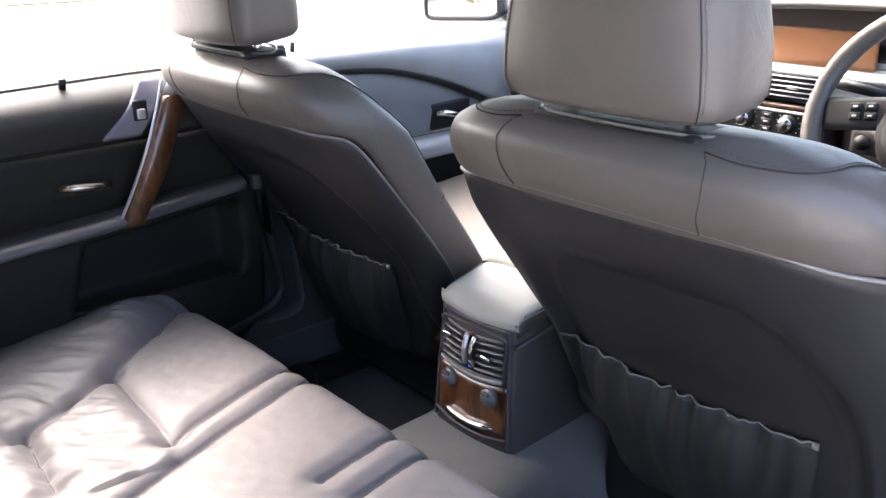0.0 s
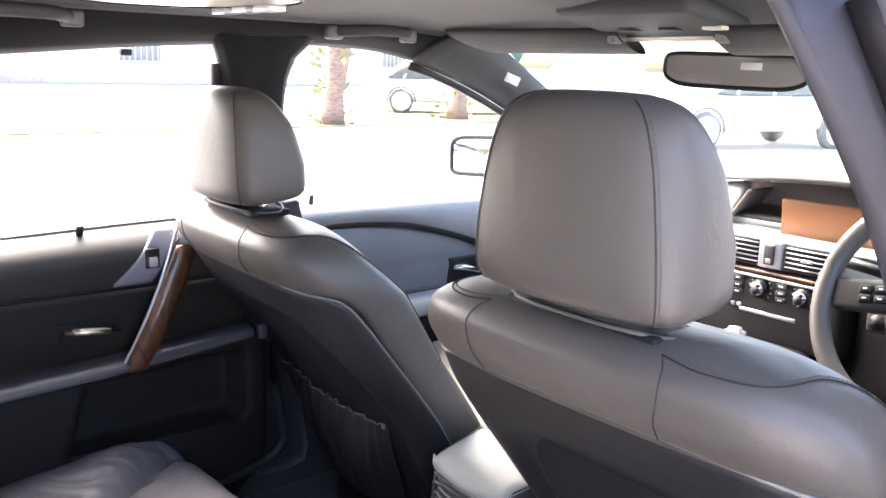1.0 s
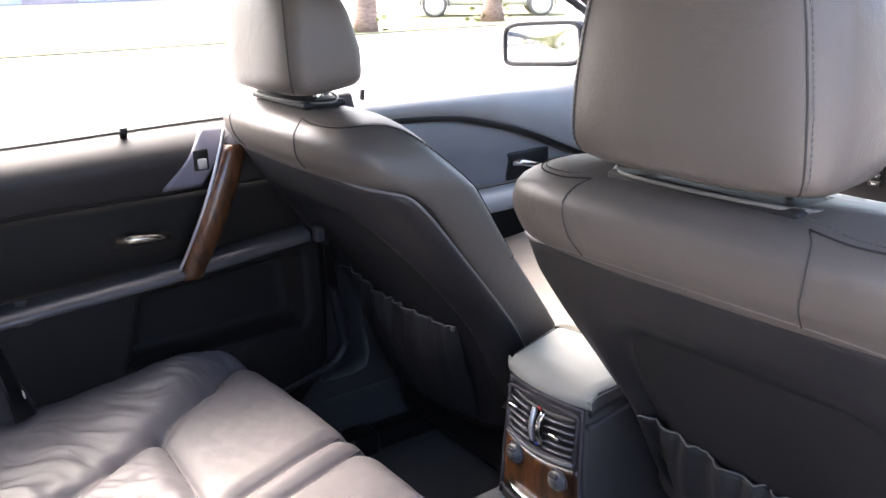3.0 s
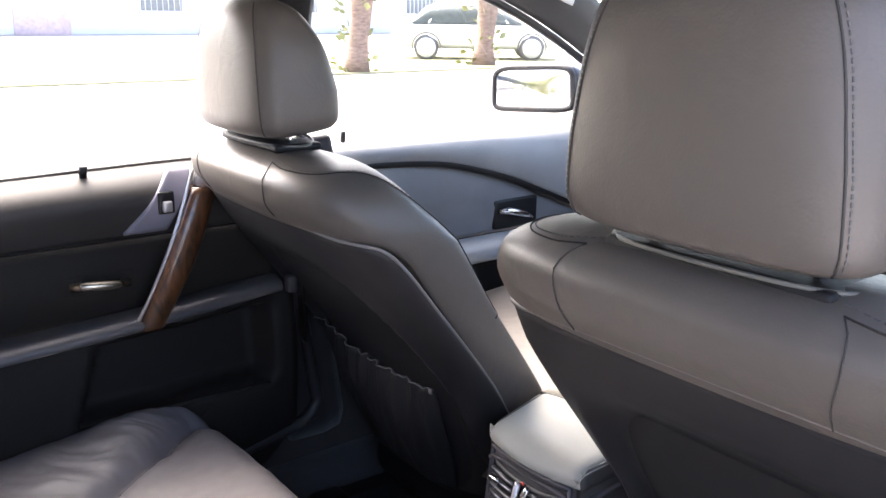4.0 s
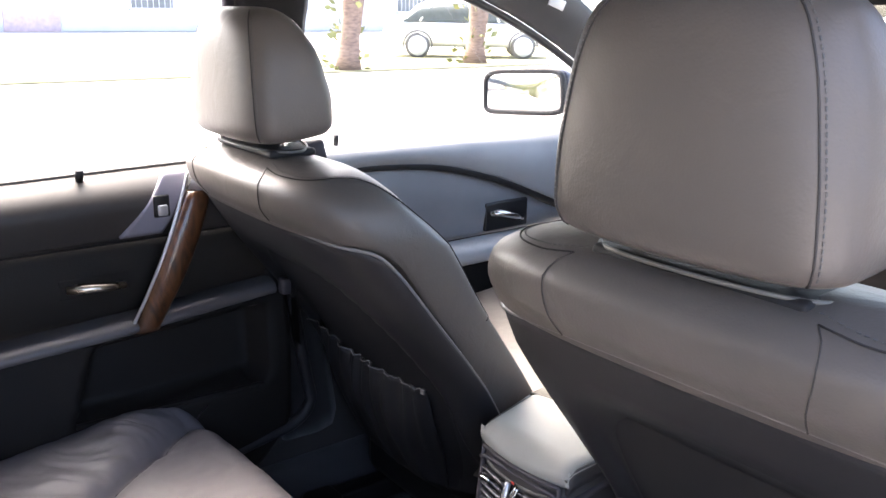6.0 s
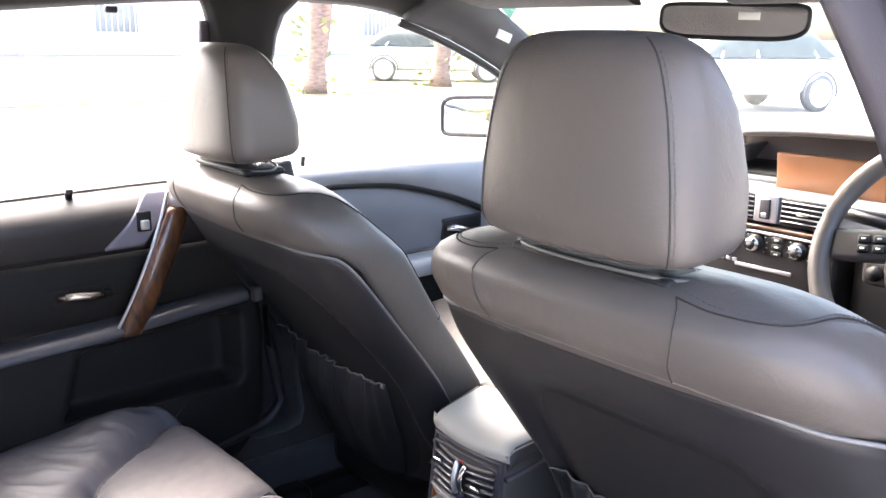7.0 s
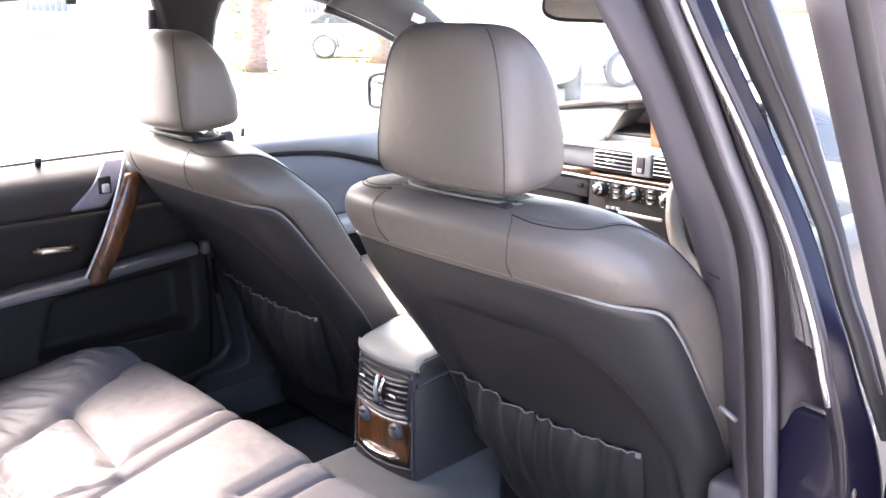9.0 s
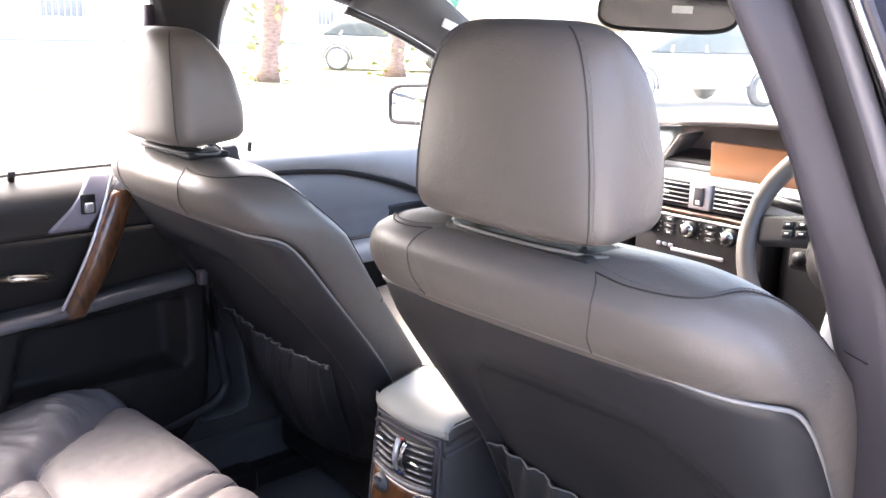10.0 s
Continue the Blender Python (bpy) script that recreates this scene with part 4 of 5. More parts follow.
def mirror_outline(a, grow, y):
    return MP @ Vector((power(math.cos(a), 0.32) * (0.108 + grow) * (1 - 0.06 * math.sin(a)), y, power(math.sin(a), 0.32) * (0.0435 + grow) + 0.003 * math.cos(a)))


ring = span(0, math.tau * 39 / 40, 40)
part("housing", surf(lambda a, v: mirror_outline(a, 0.012 - 0.075 * max(0, v - 0.15) ** 2, 0.0 + 0.10 * v), ring, span(0, 1, 10), loop=True, cap=True), PAINT, DM)
part("rim", tube([mirror_outline(a, 0.006, -0.002) for a in ring], 0.008, 8, closed=True), BLACK, DM, "black mirror surround")
def convex_glass(a, k):
    rim_p, mid_p = mirror_outline(a, 0.002, -0.005), MP @ Vector((0, -0.005, 0))
    return mid_p.lerp(rim_p, k) + (MP.to_3x3() @ Vector((0, -0.004 * (1 - k * k), 0)))


part("mirror_glass", surf(convex_glass, ring, [1.0, 0.85, 0.7, 0.55, 0.4, 0.25, 0.1, 0.02], loop=True), MIRROR, DM)
part("mirror_foot", tube([MP @ Vector((0.09, 0.05, -0.03)), (-0.70, 1.09, 0.965)], 0.022, 10), BLACK, DM)

# belt height adjuster and belt of the front left seat
FB = thing("front_seat_belt", "dark grey front seat belt on the middle pillar", "seat belt")
part("webbing", tube([(-0.585, 0.205, 1.12), (-0.578, 0.215, 0.98), (-0.60, 0.24, 0.62)], 0.023, 8, flat=0.1), BLACK, FB)
part("guide_cover", rbox((-0.552, 0.245, 0.968), (0.03, 0.06, 0.05), 0.008, 3, pose(0, 0, 0, 10, 0, -20)), TRIM_GREY, FB, "grey plastic belt guide")
part("lower_buckle", rbox((-0.562, 0.198, 0.744), (0.02, 0.018, 0.03), 0.005), TRIM_GREY, FB)

# ================= centre console =================
CON_X = -0.012
CON = thing("centre_console", "grey rear centre console with air vents and wood panel", "car console", (CON_X, 0, 0))


def con_half(z):
    return 0.089 - 0.055 * (z - 0.42)


def con_front(x, z):
    w = con_half(z)
    return 0.236 + 0.09 * (z - 0.42) * (z - 0.42) + 0.04 * (z - 0.42) - 0.010 * (1 - min(1, abs(x / w)) ** 2.2)


def con_body(u, v):
    z = 0.40 + 0.235 * v
    w = con_half(z)
    if u < 1:
        y0 = con_front(w, z) + 0.006
        return Vector((w, 0.64 + (y0 - 0.64) * u, z))
    if u > 2:
        y0 = con_front(w, z) + 0.006
        return Vector((-w, y0 + (0.64 - y0) * (u - 2), z))
    x = w * (1 - 2 * (u - 1))
    return Vector((x, con_front(x, z) + 0.006 * abs(x / w) ** 14, z))


part("body", surf(con_body, span(0, 1, 6)[:-1] + span(1, 2, 30) + span(2, 3, 6)[1:], span(0, 1, 18)), CONSOLE, CON)


def lid_top(x, y):
    return 0.655 + 0.007 * (1 - (x / 0.085) ** 2) + 0.15 * max(0, y - 0.25) - 0.010 * max(0, (0.262 - y) / 0.016) ** 2


def lid_half(y):
    return 0.083 + 0.012 * min(1, max(0, (y - 0.245) / 0.10))


def pad(u, v, y_back, y_front, deep):
    """A padded cover: v runs up the back edge, over the top and forwards."""
    k = 2 * u - 1
    bow = 0.010 * (1 - k * k)
    if v < 1:
        y = y_back - bow
        x = k * lid_half(y)
        return Vector((x, y + 0.003 * (1 - v) ** 2, lid_top(x, y) - deep * (1 - v)))
    y = y_back - bow + (y_front - y_back + bow) * (v - 1)
    x = k * lid_half(y)
    return Vector((x, y, lid_top(x, y) - 0.007 * max(0, abs(k) - 0.88) / 0.12))


part("rear_cover", solid(surf(lambda u, v: pad(u, v, 0.247, 0.352, 0.016), span(0, 1, 26), span(0, 1, 5) + [1.02, 1.05, 1.1] + span(1.2, 2, 10)), 0.012, (0, 0.4, -1)), CONSOLE_TOP, CON, "pale grey vinyl console cover")
for side in (-1, 1):
    part("cover_side", solid(surf(lambda u, v: Vector((side * (lid_half(0.25 + 0.10 * u) - 0.001), 0.250 + 0.10 * u, lid_top(0.085, 0.25 + 0.10 * u) - 0.004 - 0.026 * v)), span(0, 1, 8), span(0, 1, 4)), 0.004, (-side, 0, 0)), CONSOLE, CON)
    part("side_rail", tube([(side * (con_half(0.605) + 0.001), y, 0.603 + 0.10 * (y - 0.24)) for y in span(0.248, 0.50, 8)], 0.0055, 8, flat=0.8), TRIM_GREY, CON, "grey rail along the console side")
part("armrest_lid", solid(surf(lambda u, v: Vector(((-1 + 2 * u) * 0.097, 0.356 + 0.36 * v, lid_top((-1 + 2 * u) * 0.085, 0.356 + 0.36 * v * 0.5) + 0.003 - 0.008 * max(0, abs(2 * u - 1) - 0.86) / 0.14)), span(0, 1, 24), span(0, 1, 14)), 0.04, (0, 0, -1)), CONSOLE_TOP, CON, "pale grey armrest lid")
part("lid_gap", tube([(x, 0.354, lid_top(x, 0.354) - 0.002) for x in span(-0.094, 0.094, 14)], 0.0022, 6), BLACK, CON)
part("lid_split", tube([(0.030, y, lid_top(0.03, 0.356 + (y - 0.356) * 0.5) + 0.0032) for y in span(0.358, 0.70, 10)], 0.0010, 6), SEAM, CON)


def face(x, z, out=0.0):
    return Vector((x, con_front(x, z) - out, z))


def panel_on(x0, x1, z0, z1, out, nx=18, nz=8, sag=0.0):
    return solid(surf(lambda u, v: face(x0 + (x1 - x0) * u, z0 + (z1 - z0) * v - sag * math.sin(math.pi * u), out), span(0, 1, nx), span(0, 1, nz)), 0.003, (0, 1, 0))


def frame_line(x0, x1, z0, z1, sag, out, r=0.006):
    """Closed rounded outline on the face; its lower side sags in the middle."""
    pts = []
    for cx, cz, a0 in ((x1 - r, z1 - r, 0), (x0 + r, z1 - r, 90)):
        pts += [(cx + r * math.cos(radians(a0 + k)), cz + r * math.sin(radians(a0 + k))) for k in span(0, 90, 5)]
    pts += [(x0 + (x1 - x0) * k, z0 - sag * math.sin(math.pi * k)) for k in span(0.01, 0.99, 14)]
    return [face(x, z, out) for x, z in pts]


vent = part("air_vent", panel_on(-0.066, 0.066, 0.551, 0.612, 0.0012, sag=0.006), BLACK, CON, "black rear air vent")
for i in range(5):
    for x0, x1 in ((-0.065, -0.013), (0.013, 0.065)):
        part("slat", solid(surf(lambda u, v: face(x0 + (x1 - x0) * u, 0.558 + i * 0.0114 - 0.004 * math.sin(math.pi * (x0 + (x1 - x0) * u + 0.066) / 0.132) - 0.0026 * v, 0.0022 + 0.005 * v), span(0, 1, 6), [0, 1]), 0.0012, (0, 0, -1)), ARM_DARK, vent)
for x, z in ((-0.052, 0.590), (0.036, 0.578)):
    part("vent_tab", rbox(face(x, z, 0.009), (0.020, 0.007, 0.008), 0.003), CHROME, vent, "bright vent slider")
for x, m in ((-0.0062, SILVER), (0.0062, CHROME)):
    part("vent_wheel", tube([face(x * (1 + 0.5 * (1 - math.sin((z - 0.554) / 0.05 * math.pi))), z, 0.002 + 0.009 * math.sin((z - 0.554) / 0.05 * math.pi)) for z in span(0.554, 0.604, 12)], 0.0046, 8), m, vent, "bright ribbed vent wheel")
part("heat_mark", rbox(face(0.0, 0.6065, 0.004), (0.006, 0.002, 0.004), 0.0008), material("red_mark", (0.5, 0.03, 0.02), 0.5), vent)
part("cool_mark", rbox(face(0.0, 0.551, 0.004), (0.006, 0.002, 0.004), 0.0008), material("blue_mark", (0.03, 0.08, 0.4), 0.5), vent)
part("vent_bezel", tube(frame_line(-0.069, 0.069, 0.548, 0.616, 0.007, 0.003), 0.0036, 8, closed=True), TRIM_GREY, vent, "grey rounded vent surround")
part("vent_chin", tube([face(x, 0.5445 - 0.007 * math.sin(math.pi * (x + 0.069) / 0.138), 0.0045) for x in span(-0.067, 0.067, 14)], 0.0042, 8), GRIP_END, vent, "pale lower lip of the vent")
wood = part("wood_panel", panel_on(-0.074, 0.074, 0.450, 0.538, 0.0022, 18, 8, 0.008), WOOD, CON, "glossy brown wood panel")
for x, z in ((-0.044, 0.516), (0.044, 0.513)):
    knob = part("socket_cap", disc(face(x, z, 0.006), 0.0150, 0.014, "Y", 28, 0.004), CAP_GREY, wood, "round grey socket cap")
    part("cap_rim", disc(face(x, z, 0.0025), 0.0172, 0.004, "Y", 28, 0.001), TRIM_GREY, knob)
    part("cap_pull", rbox(face(x, z + 0.009, 0.0138), (0.016, 0.005, 0.006), 0.002), TRIM_GREY, knob)
part("tray_pull", tube([face(x, 0.463 - 0.007 * math.sin((x + 0.056) / 0.112 * math.pi), 0.006) for x in span(-0.056, 0.056, 14)], [0.0015, 0.004] + [0.0062] * 10 + [0.004, 0.0015], 8, flat=0.8), CHROME, wood, "bright ashtray pull")
part("lower_bezel", tube([face(x, 0.447 - 0.009 * math.sin((x + 0.078) / 0.156 * math.pi), 0.003) for x in span(-0.078, 0.078, 14)], 0.0030, 8), TRIM_GREY, wood)
for side in (-1, 1):
    part("side_bezel", tube([face(side * (con_half(z) - 0.006), z, 0.001) for z in span(0.430, 0.628, 14)], 0.0034, 8), TRIM_GREY, CON)
part("top_bezel", tube([face(x, 0.627, 0.001) for x in span(-0.072, 0.072, 12)], 0.0034, 8), TRIM_GREY, CON)

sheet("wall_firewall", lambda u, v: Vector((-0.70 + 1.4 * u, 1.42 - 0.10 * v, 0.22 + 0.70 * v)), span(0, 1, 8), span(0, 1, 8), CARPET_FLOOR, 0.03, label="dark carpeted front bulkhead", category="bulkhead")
# ================= dashboard =================
DB = thing("dashboard", "grey dashboard with hooded display, vents and wood trim", "dashboard", (0, 0.075, 0))


def dash_top(u, v):
    x = -0.68 + 1.36 * u
    y = 0.985 + 0.56 * v
    z = 0.945 + 0.045 * math.sin(math.pi * min(1, v * 1.2 + 0.1)) * (1 - 0.3 * (x / 0.68) ** 2)
    return Vector((x, y, z))


part("dash_top", solid(surf(dash_top, span(0, 1, 40), span(0, 1, 16)), 0.02, (0, 0, -1)), DASH, DB, "pale grey dashboard top")
part("dash_face", solid(surf(lambda u, v: Vector((-0.68 + 1.36 * u, 0.955 + 0.03 * v - 0.02 * math.sin(math.pi * v), 0.872 + 0.075 * v)), span(0, 1, 40), span(0, 1, 8)), 0.02), DASH, DB)
part("glove_box", rbox((-0.42, 0.99, 0.78), (0.50, 0.10, 0.15), 0.02, 3), DASH_DARK, DB, "dark glove box")
part("knee_panel", rbox((0.42, 1.0, 0.76), (0.50, 0.08, 0.22), 0.03, 3), DASH_DARK, DB, "dark knee panel under the wheel")
part("glove_drawer", rbox((-0.235, 0.942, 0.826), (0.185, 0.012, 0.046), 0.006, 3), CONSOLE, DB)
part("drawer_latch", rbox((-0.165, 0.934, 0.832), (0.018, 0.008, 0.012), 0.003), BLACK, DB)
part("wood_trim", tube([(x, 0.938, 0.872 + 0.006 * math.sin(x * 5)) for x in span(-0.66, -0.135, 12)], 0.012, 8, flat=0.8), WOOD, DB, "wood trim strip")
part("wood_trim", tube([(x, 0.932, 0.866) for x in span(-0.13, 0.66, 12)], 0.008, 8, flat=0.6), WOOD, DB, "wood trim strip")
part("silver_strip", tube([(x, 0.927, 0.857) for x in span(-0.66, 0.66, 12)], 0.0035, 6), SILVER, DB)
part("centre_panel", rbox((0.01, 0.975, 0.79), (0.30, 0.09, 0.135), 0.012, 3), DASH_DARK, DB, "dark centre stack")
part("lower_console", rbox((0.0, 0.90, 0.62), (0.24, 0.30, 0.22), 0.03, 3), DASH_DARK, DB)
part("console_wood", rbox((0.0, 0.79, 0.737), (0.17, 0.16, 0.012), 0.005, 2), WOOD, DB, "wood panel round the gear lever")
part("vent_ledge", solid(surf(lambda u, v: Vector((-0.30 + 0.56 * u, 0.936 + 0.035 * v, 0.934 + 0.008 * v - 0.02 * max(0, -0.14 - (-0.30 + 0.56 * u)))), span(0, 1, 16), span(0, 1, 4)), 0.006, (0, 0, -1)), LEDGE, DB, "bright pale ledge over the vents")
# vents
for x0, x1 in ((-0.128, -0.018), (0.036, 0.136)):
    dv = part("dash_vent", rbox(((x0 + x1) / 2, 0.943, 0.905), (x1 - x0, 0.016, 0.05), 0.004), BLACK, DB, "black air vent")
    for i in range(5):
        part("slat", rbox(((x0 + x1) / 2, 0.934, 0.886 + i * 0.0095), (x1 - x0 - 0.004, 0.008, 0.0020), 0.0006, 1), SILVER, dv)
    part("vent_tab", rbox(((x0 + x1) / 2, 0.926, 0.905), (0.026, 0.006, 0.007), 0.002), CHROME, dv)
vm = part("vent_middle", rbox((0.009, 0.936, 0.905), (0.05, 0.018, 0.056), 0.004), SILVER, DB, "silver middle vent control")
part("vent_button", rbox((0.009, 0.925, 0.905), (0.022, 0.006, 0.04), 0.003), TRIM_GREY, vm)
part("hazard_button", rbox((0.009, 0.924, 0.893), (0.012, 0.006, 0.010), 0.002), SILVER, vm)
# climate knobs and keys
for x in (-0.098, -0.004, 0.086):
    kn = part("climate_ring", disc((x, 0.925, 0.834), 0.0185, 0.012), BLACK, DB, "black knob ring")
    part("climate_knob", disc((x, 0.916, 0.834), 0.0135, 0.02, bevel=0.003), CHROME, kn, "chrome climate knob")
    part("knob_face", disc((x, 0.9055, 0.834), 0.0095, 0.003), TRIM_GREY, kn)
    ticks = bmesh.new()
    for a in span(-0.7, math.pi + 0.7, 11):
        bmesh.ops.create_cube(ticks, size=1, matrix=Matrix.Translation((x + 0.0235 * math.cos(a), 0.9285, 0.834 + 0.0235 * math.sin(a))) @ Matrix.Rotation(-a, 4, "Y") @ Matrix.Diagonal((0.003, 0.001, 0.0016, 1)))
    part("knob_scale", ticks, LABEL, kn, "fine white scale marks")
for x in (-0.052, 0.042):
    for i in range(3):
        part("climate_key", rbox((x, 0.927, 0.848 - i * 0.014), (0.022, 0.008, 0.010), 0.002), CONSOLE, DB)
        part("key_mark", rbox((x, 0.9225, 0.848 - i * 0.014), (0.009, 0.001, 0.003), 0.0004, 1), LABEL, DB)
part("disc_slot", rbox((0.015, 0.928, 0.785), (0.12, 0.006, 0.008), 0.002), SILVER, DB, "silver disc slot")
for i in range(3):
    part("radio_key", rbox((-0.075 + 0.014 * i, 0.928, 0.792), (0.010, 0.006, 0.008), 0.002), SILVER, DB)
# hooded display
def hood_rise(x):
    return key(x, [(-0.62, 0.004), (-0.45, 0.030), (-0.25, 0.064), (-0.05, 0.092), (0.12, 0.103), (0.30, 0.105), (0.45, 0.096), (0.56, 0.065), (0.62, 0.0)])


def hood(u, v):
    x = -0.62 + 1.24 * u
    return Vector((x, 0.955 + 0.06 * (x - 0.2) ** 2 + 0.10 * min(1, max(0, (-0.06 - x) / 0.12)) + 0.26 * v, max(0.955, 0.962 + hood_rise(x) - 0.008 * v)))


part("display_hood", solid(surf(hood, span(0, 1, 60), span(0, 1, 10)), 0.014, (0, 0, -1)), DASH, DB, "arched pale grey display hood")
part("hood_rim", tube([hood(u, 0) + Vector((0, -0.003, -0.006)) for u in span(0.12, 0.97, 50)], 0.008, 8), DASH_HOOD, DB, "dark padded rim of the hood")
part("hood_panel", solid(surf(lambda u, v: Vector((-0.60 + 0.47 * u, 0.962 + 0.115 * v, 0.944 + (hood_rise(-0.60 + 0.47 * u) * 0.9 + 0.008) * v)), span(0, 1, 24), span(0, 1, 6)), 0.01, (0, 1, 0)), DASH, DB, "pale grey panel under the hood")
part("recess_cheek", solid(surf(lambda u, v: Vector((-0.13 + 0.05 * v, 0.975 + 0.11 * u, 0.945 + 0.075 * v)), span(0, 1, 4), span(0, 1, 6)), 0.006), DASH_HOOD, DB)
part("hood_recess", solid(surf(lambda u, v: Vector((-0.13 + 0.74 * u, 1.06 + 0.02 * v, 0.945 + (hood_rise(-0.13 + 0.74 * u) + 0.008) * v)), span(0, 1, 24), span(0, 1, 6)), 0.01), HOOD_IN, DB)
part("display_shelf", solid(surf(lambda u, v: dash_top(0.41 + 0.53 * u, 0.001 + 0.14 * v) + Vector((0, 0, 0.006)), span(0, 1, 20), span(0, 1, 4)), 0.006, (0, 0, -1)), DASH_DARK, DB)
part("display", rbox((0.105, 0.980, 0.975), (0.215, 0.012, 0.078), 0.004, 2, pose(0, 0, 0, 8)), SCREEN, DB, "amber-brown display screen")
part("instrument_cluster", rbox((0.40, 1.02, 0.985), (0.26, 0.03, 0.09), 0.012, 2), BLACK, DB)
gl = tagged(part("gear_lever", tube([(0.01, 0.925, 0.70), (0.01, 0.905, 0.755)], [0.02, 0.012], 12), LEATHER), "leather gear lever with bright cap", "gear lever")
part("lever_cap", disc((0.01, 0.903, 0.762), 0.021, 0.024, "Z", 20, 0.008), SILVER, gl)

# steering wheel
SW = thing("steering_wheel", "grey leather steering wheel with control buttons", "steering wheel")
SM = Matrix.Translation((0.404, 0.82, 0.912)) @ Matrix.Rotation(radians(-24), 4, "X")
part("wheel_rim", tube([SM @ Vector((0.188 * math.cos(a), 0, 0.188 * math.sin(a))) for a in span(0, math.tau * 63 / 64, 64)], 0.0165, 14, closed=True), LEATHER, SW)


def hub(a, v):
    r = 0.078 * (1 - 0.25 * abs(v)) * (1 - 0.1 * math.sin(a))
    return SM @ Vector((power(math.cos(a), 0.8) * r, 0.012 + 0.022 * (v - 1) * 0.9, power(math.sin(a), 0.8) * r - 0.01))


part("airbag_cover", surf(hub, span(0, math.tau * 39 / 40, 40), span(-1, 1, 8), loop=True, cap=True), DASH_DARK, SW, "dark horn pad")
for side in (-1, 1):
    sp = part("spoke", rbox((0, 0, 0), (0.115, 0.022, 0.055), 0.01, 3, None), DASH_DARK, SW)
    sp.matrix_basis = SM @ pose(side * 0.115, 0.004, 0.0, 0, side * 8, 0)
    for i in range(2):
        for j in range(2):
            b = part("button", rbox((0, 0, 0), (0.019, 0.008, 0.013), 0.003), BLACK, sp)
            b.matrix_basis = pose(-side * 0.008 + 0.024 * (i - 0.5), -0.013, 0.016 * (j - 0.5))
            k = part("button_mark", rbox((0, 0, 0), (0.007, 0.001, 0.003), 0.0004, 1), LABEL, sp)
            k.matrix_basis = pose(-side * 0.008 + 0.024 * (i - 0.5), -0.0175, 0.016 * (j - 0.5))
low = part("spoke", rbox((0, 0, 0), (0.05, 0.02, 0.11), 0.01), SILVER, SW)
low.matrix_basis = SM @ pose(0, 0.008, -0.12)
part("stalk", tube([(0.33, 0.885, 0.93), (0.20, 0.875, 0.95)], [0.008, 0.011], 10), BLACK, SW, "black indicator stalk")
part("column", tube([(0.375, 0.80, 0.895), (0.375, 1.0, 0.80)], 0.05, 16), DASH_DARK, SW)
ls = tagged(part("light_switch", rbox((0.255, 1.003, 0.825), (0.09, 0.02, 0.05), 0.012, 3), DASH_DARK), "dark light switch panel on the dashboard", "switch")
part("rotary_knob", disc((0.235, 0.989, 0.825), 0.014, 0.014), BLACK, ls)

# ================= roof fittings =================
RM = thing("rear_view_mirror", "black framed rear view mirror under the roof", "car mirror")
RMM = Matrix.Translation((0.060, 0.74, 1.257)) @ Matrix.Rotation(radians(14), 4, "Z") @ Matrix.Rotation(radians(-4), 4, "X") @ Matrix.Rotation(radians(1), 4, "Y")


def rv(a, grow, y):
    return RMM @ Vector((power(math.cos(a), 0.36) * (0.117 + grow), y, power(math.sin(a), 0.5) * (0.0235 + grow) + 0.003 * math.cos(2 * a)))


part("mirror_case", surf(lambda a, v: rv(a, 0.004 - 0.03 * v * v, 0.03 * v), ring, span(0, 1, 8), loop=True, cap=True), BLACK, RM)
part("mirror_rim", tube([rv(a, 0.003, -0.001) for a in ring], 0.004, 8, closed=True), BLACK, RM)
bm = bmesh.new()
bm.faces.new([bm.verts.new(rv(a, 0.001, -0.003)) for a in ring])
part("mirror_glass", bm, DIM_MIRROR, RM)
part("mirror_stem", tube([RMM @ Vector((0.02, 0.02, 0.02)), (0.05, 0.80, 1.285)], 0.014, 10), BLACK, RM)
part("mirror_sticker", rbox((0, 0, 0), (0.034, 0.001, 0.012), 0.0004, 1), LABEL, RM).matrix_basis = RMM @ pose(0.028, -0.0045, 0.006)

for side in (-1, 1):
    vz = tagged(part("sun_visor", surf(lambda u, v: Vector((side * (0.09 + 0.385 * u), 0.655 + 0.085 * math.sin(v * math.tau) * (0.55 + 0.45 * u) * 0.9 - 0.02 * u, 1.30 - 0.028 * math.cos(v * math.tau) * 0.4 - 0.055 * (math.sin(v * math.tau) > 2) - 0.02 * math.sin(v * math.tau) * 0.9)), span(0, 1, 14), span(0, 1, 20)), LINER), "grey cloth sun visor folded up", "sun visor", "sun visors")
    part("visor_pivot", tube([(side * 0.485, 0.62, 1.304), (side * 0.455, 0.64, 1.296)], 0.008, 10), GRIP_END, vz, "grey visor pivot")
    part("visor_clip", rbox((side * 0.105, 0.635, 1.304), (0.02, 0.03, 0.018), 0.005), GRIP_END, vz, "grey visor clip")
OC = thing("overhead_console", "grey overhead console with reading lamps and buttons", "overhead lamp")
part("housing", rbox((0.0, 0.585, 1.334), (0.26, 0.17, 0.03), 0.012, 4, pose(0, 0, 0, -10)), PILLAR, OC)
part("lamp_lens", rbox((-0.01, 0.665, 1.306), (0.24, 0.02, 0.012), 0.004, 2), LENS, OC, "cream reading lamp lens")
for x in (-0.05, 0.03, 0.11):
    part("button", rbox((x, 0.605, 1.316), (0.035, 0.03, 0.006), 0.002, 2), LENS if x > 0.05 else BLACK, OC)

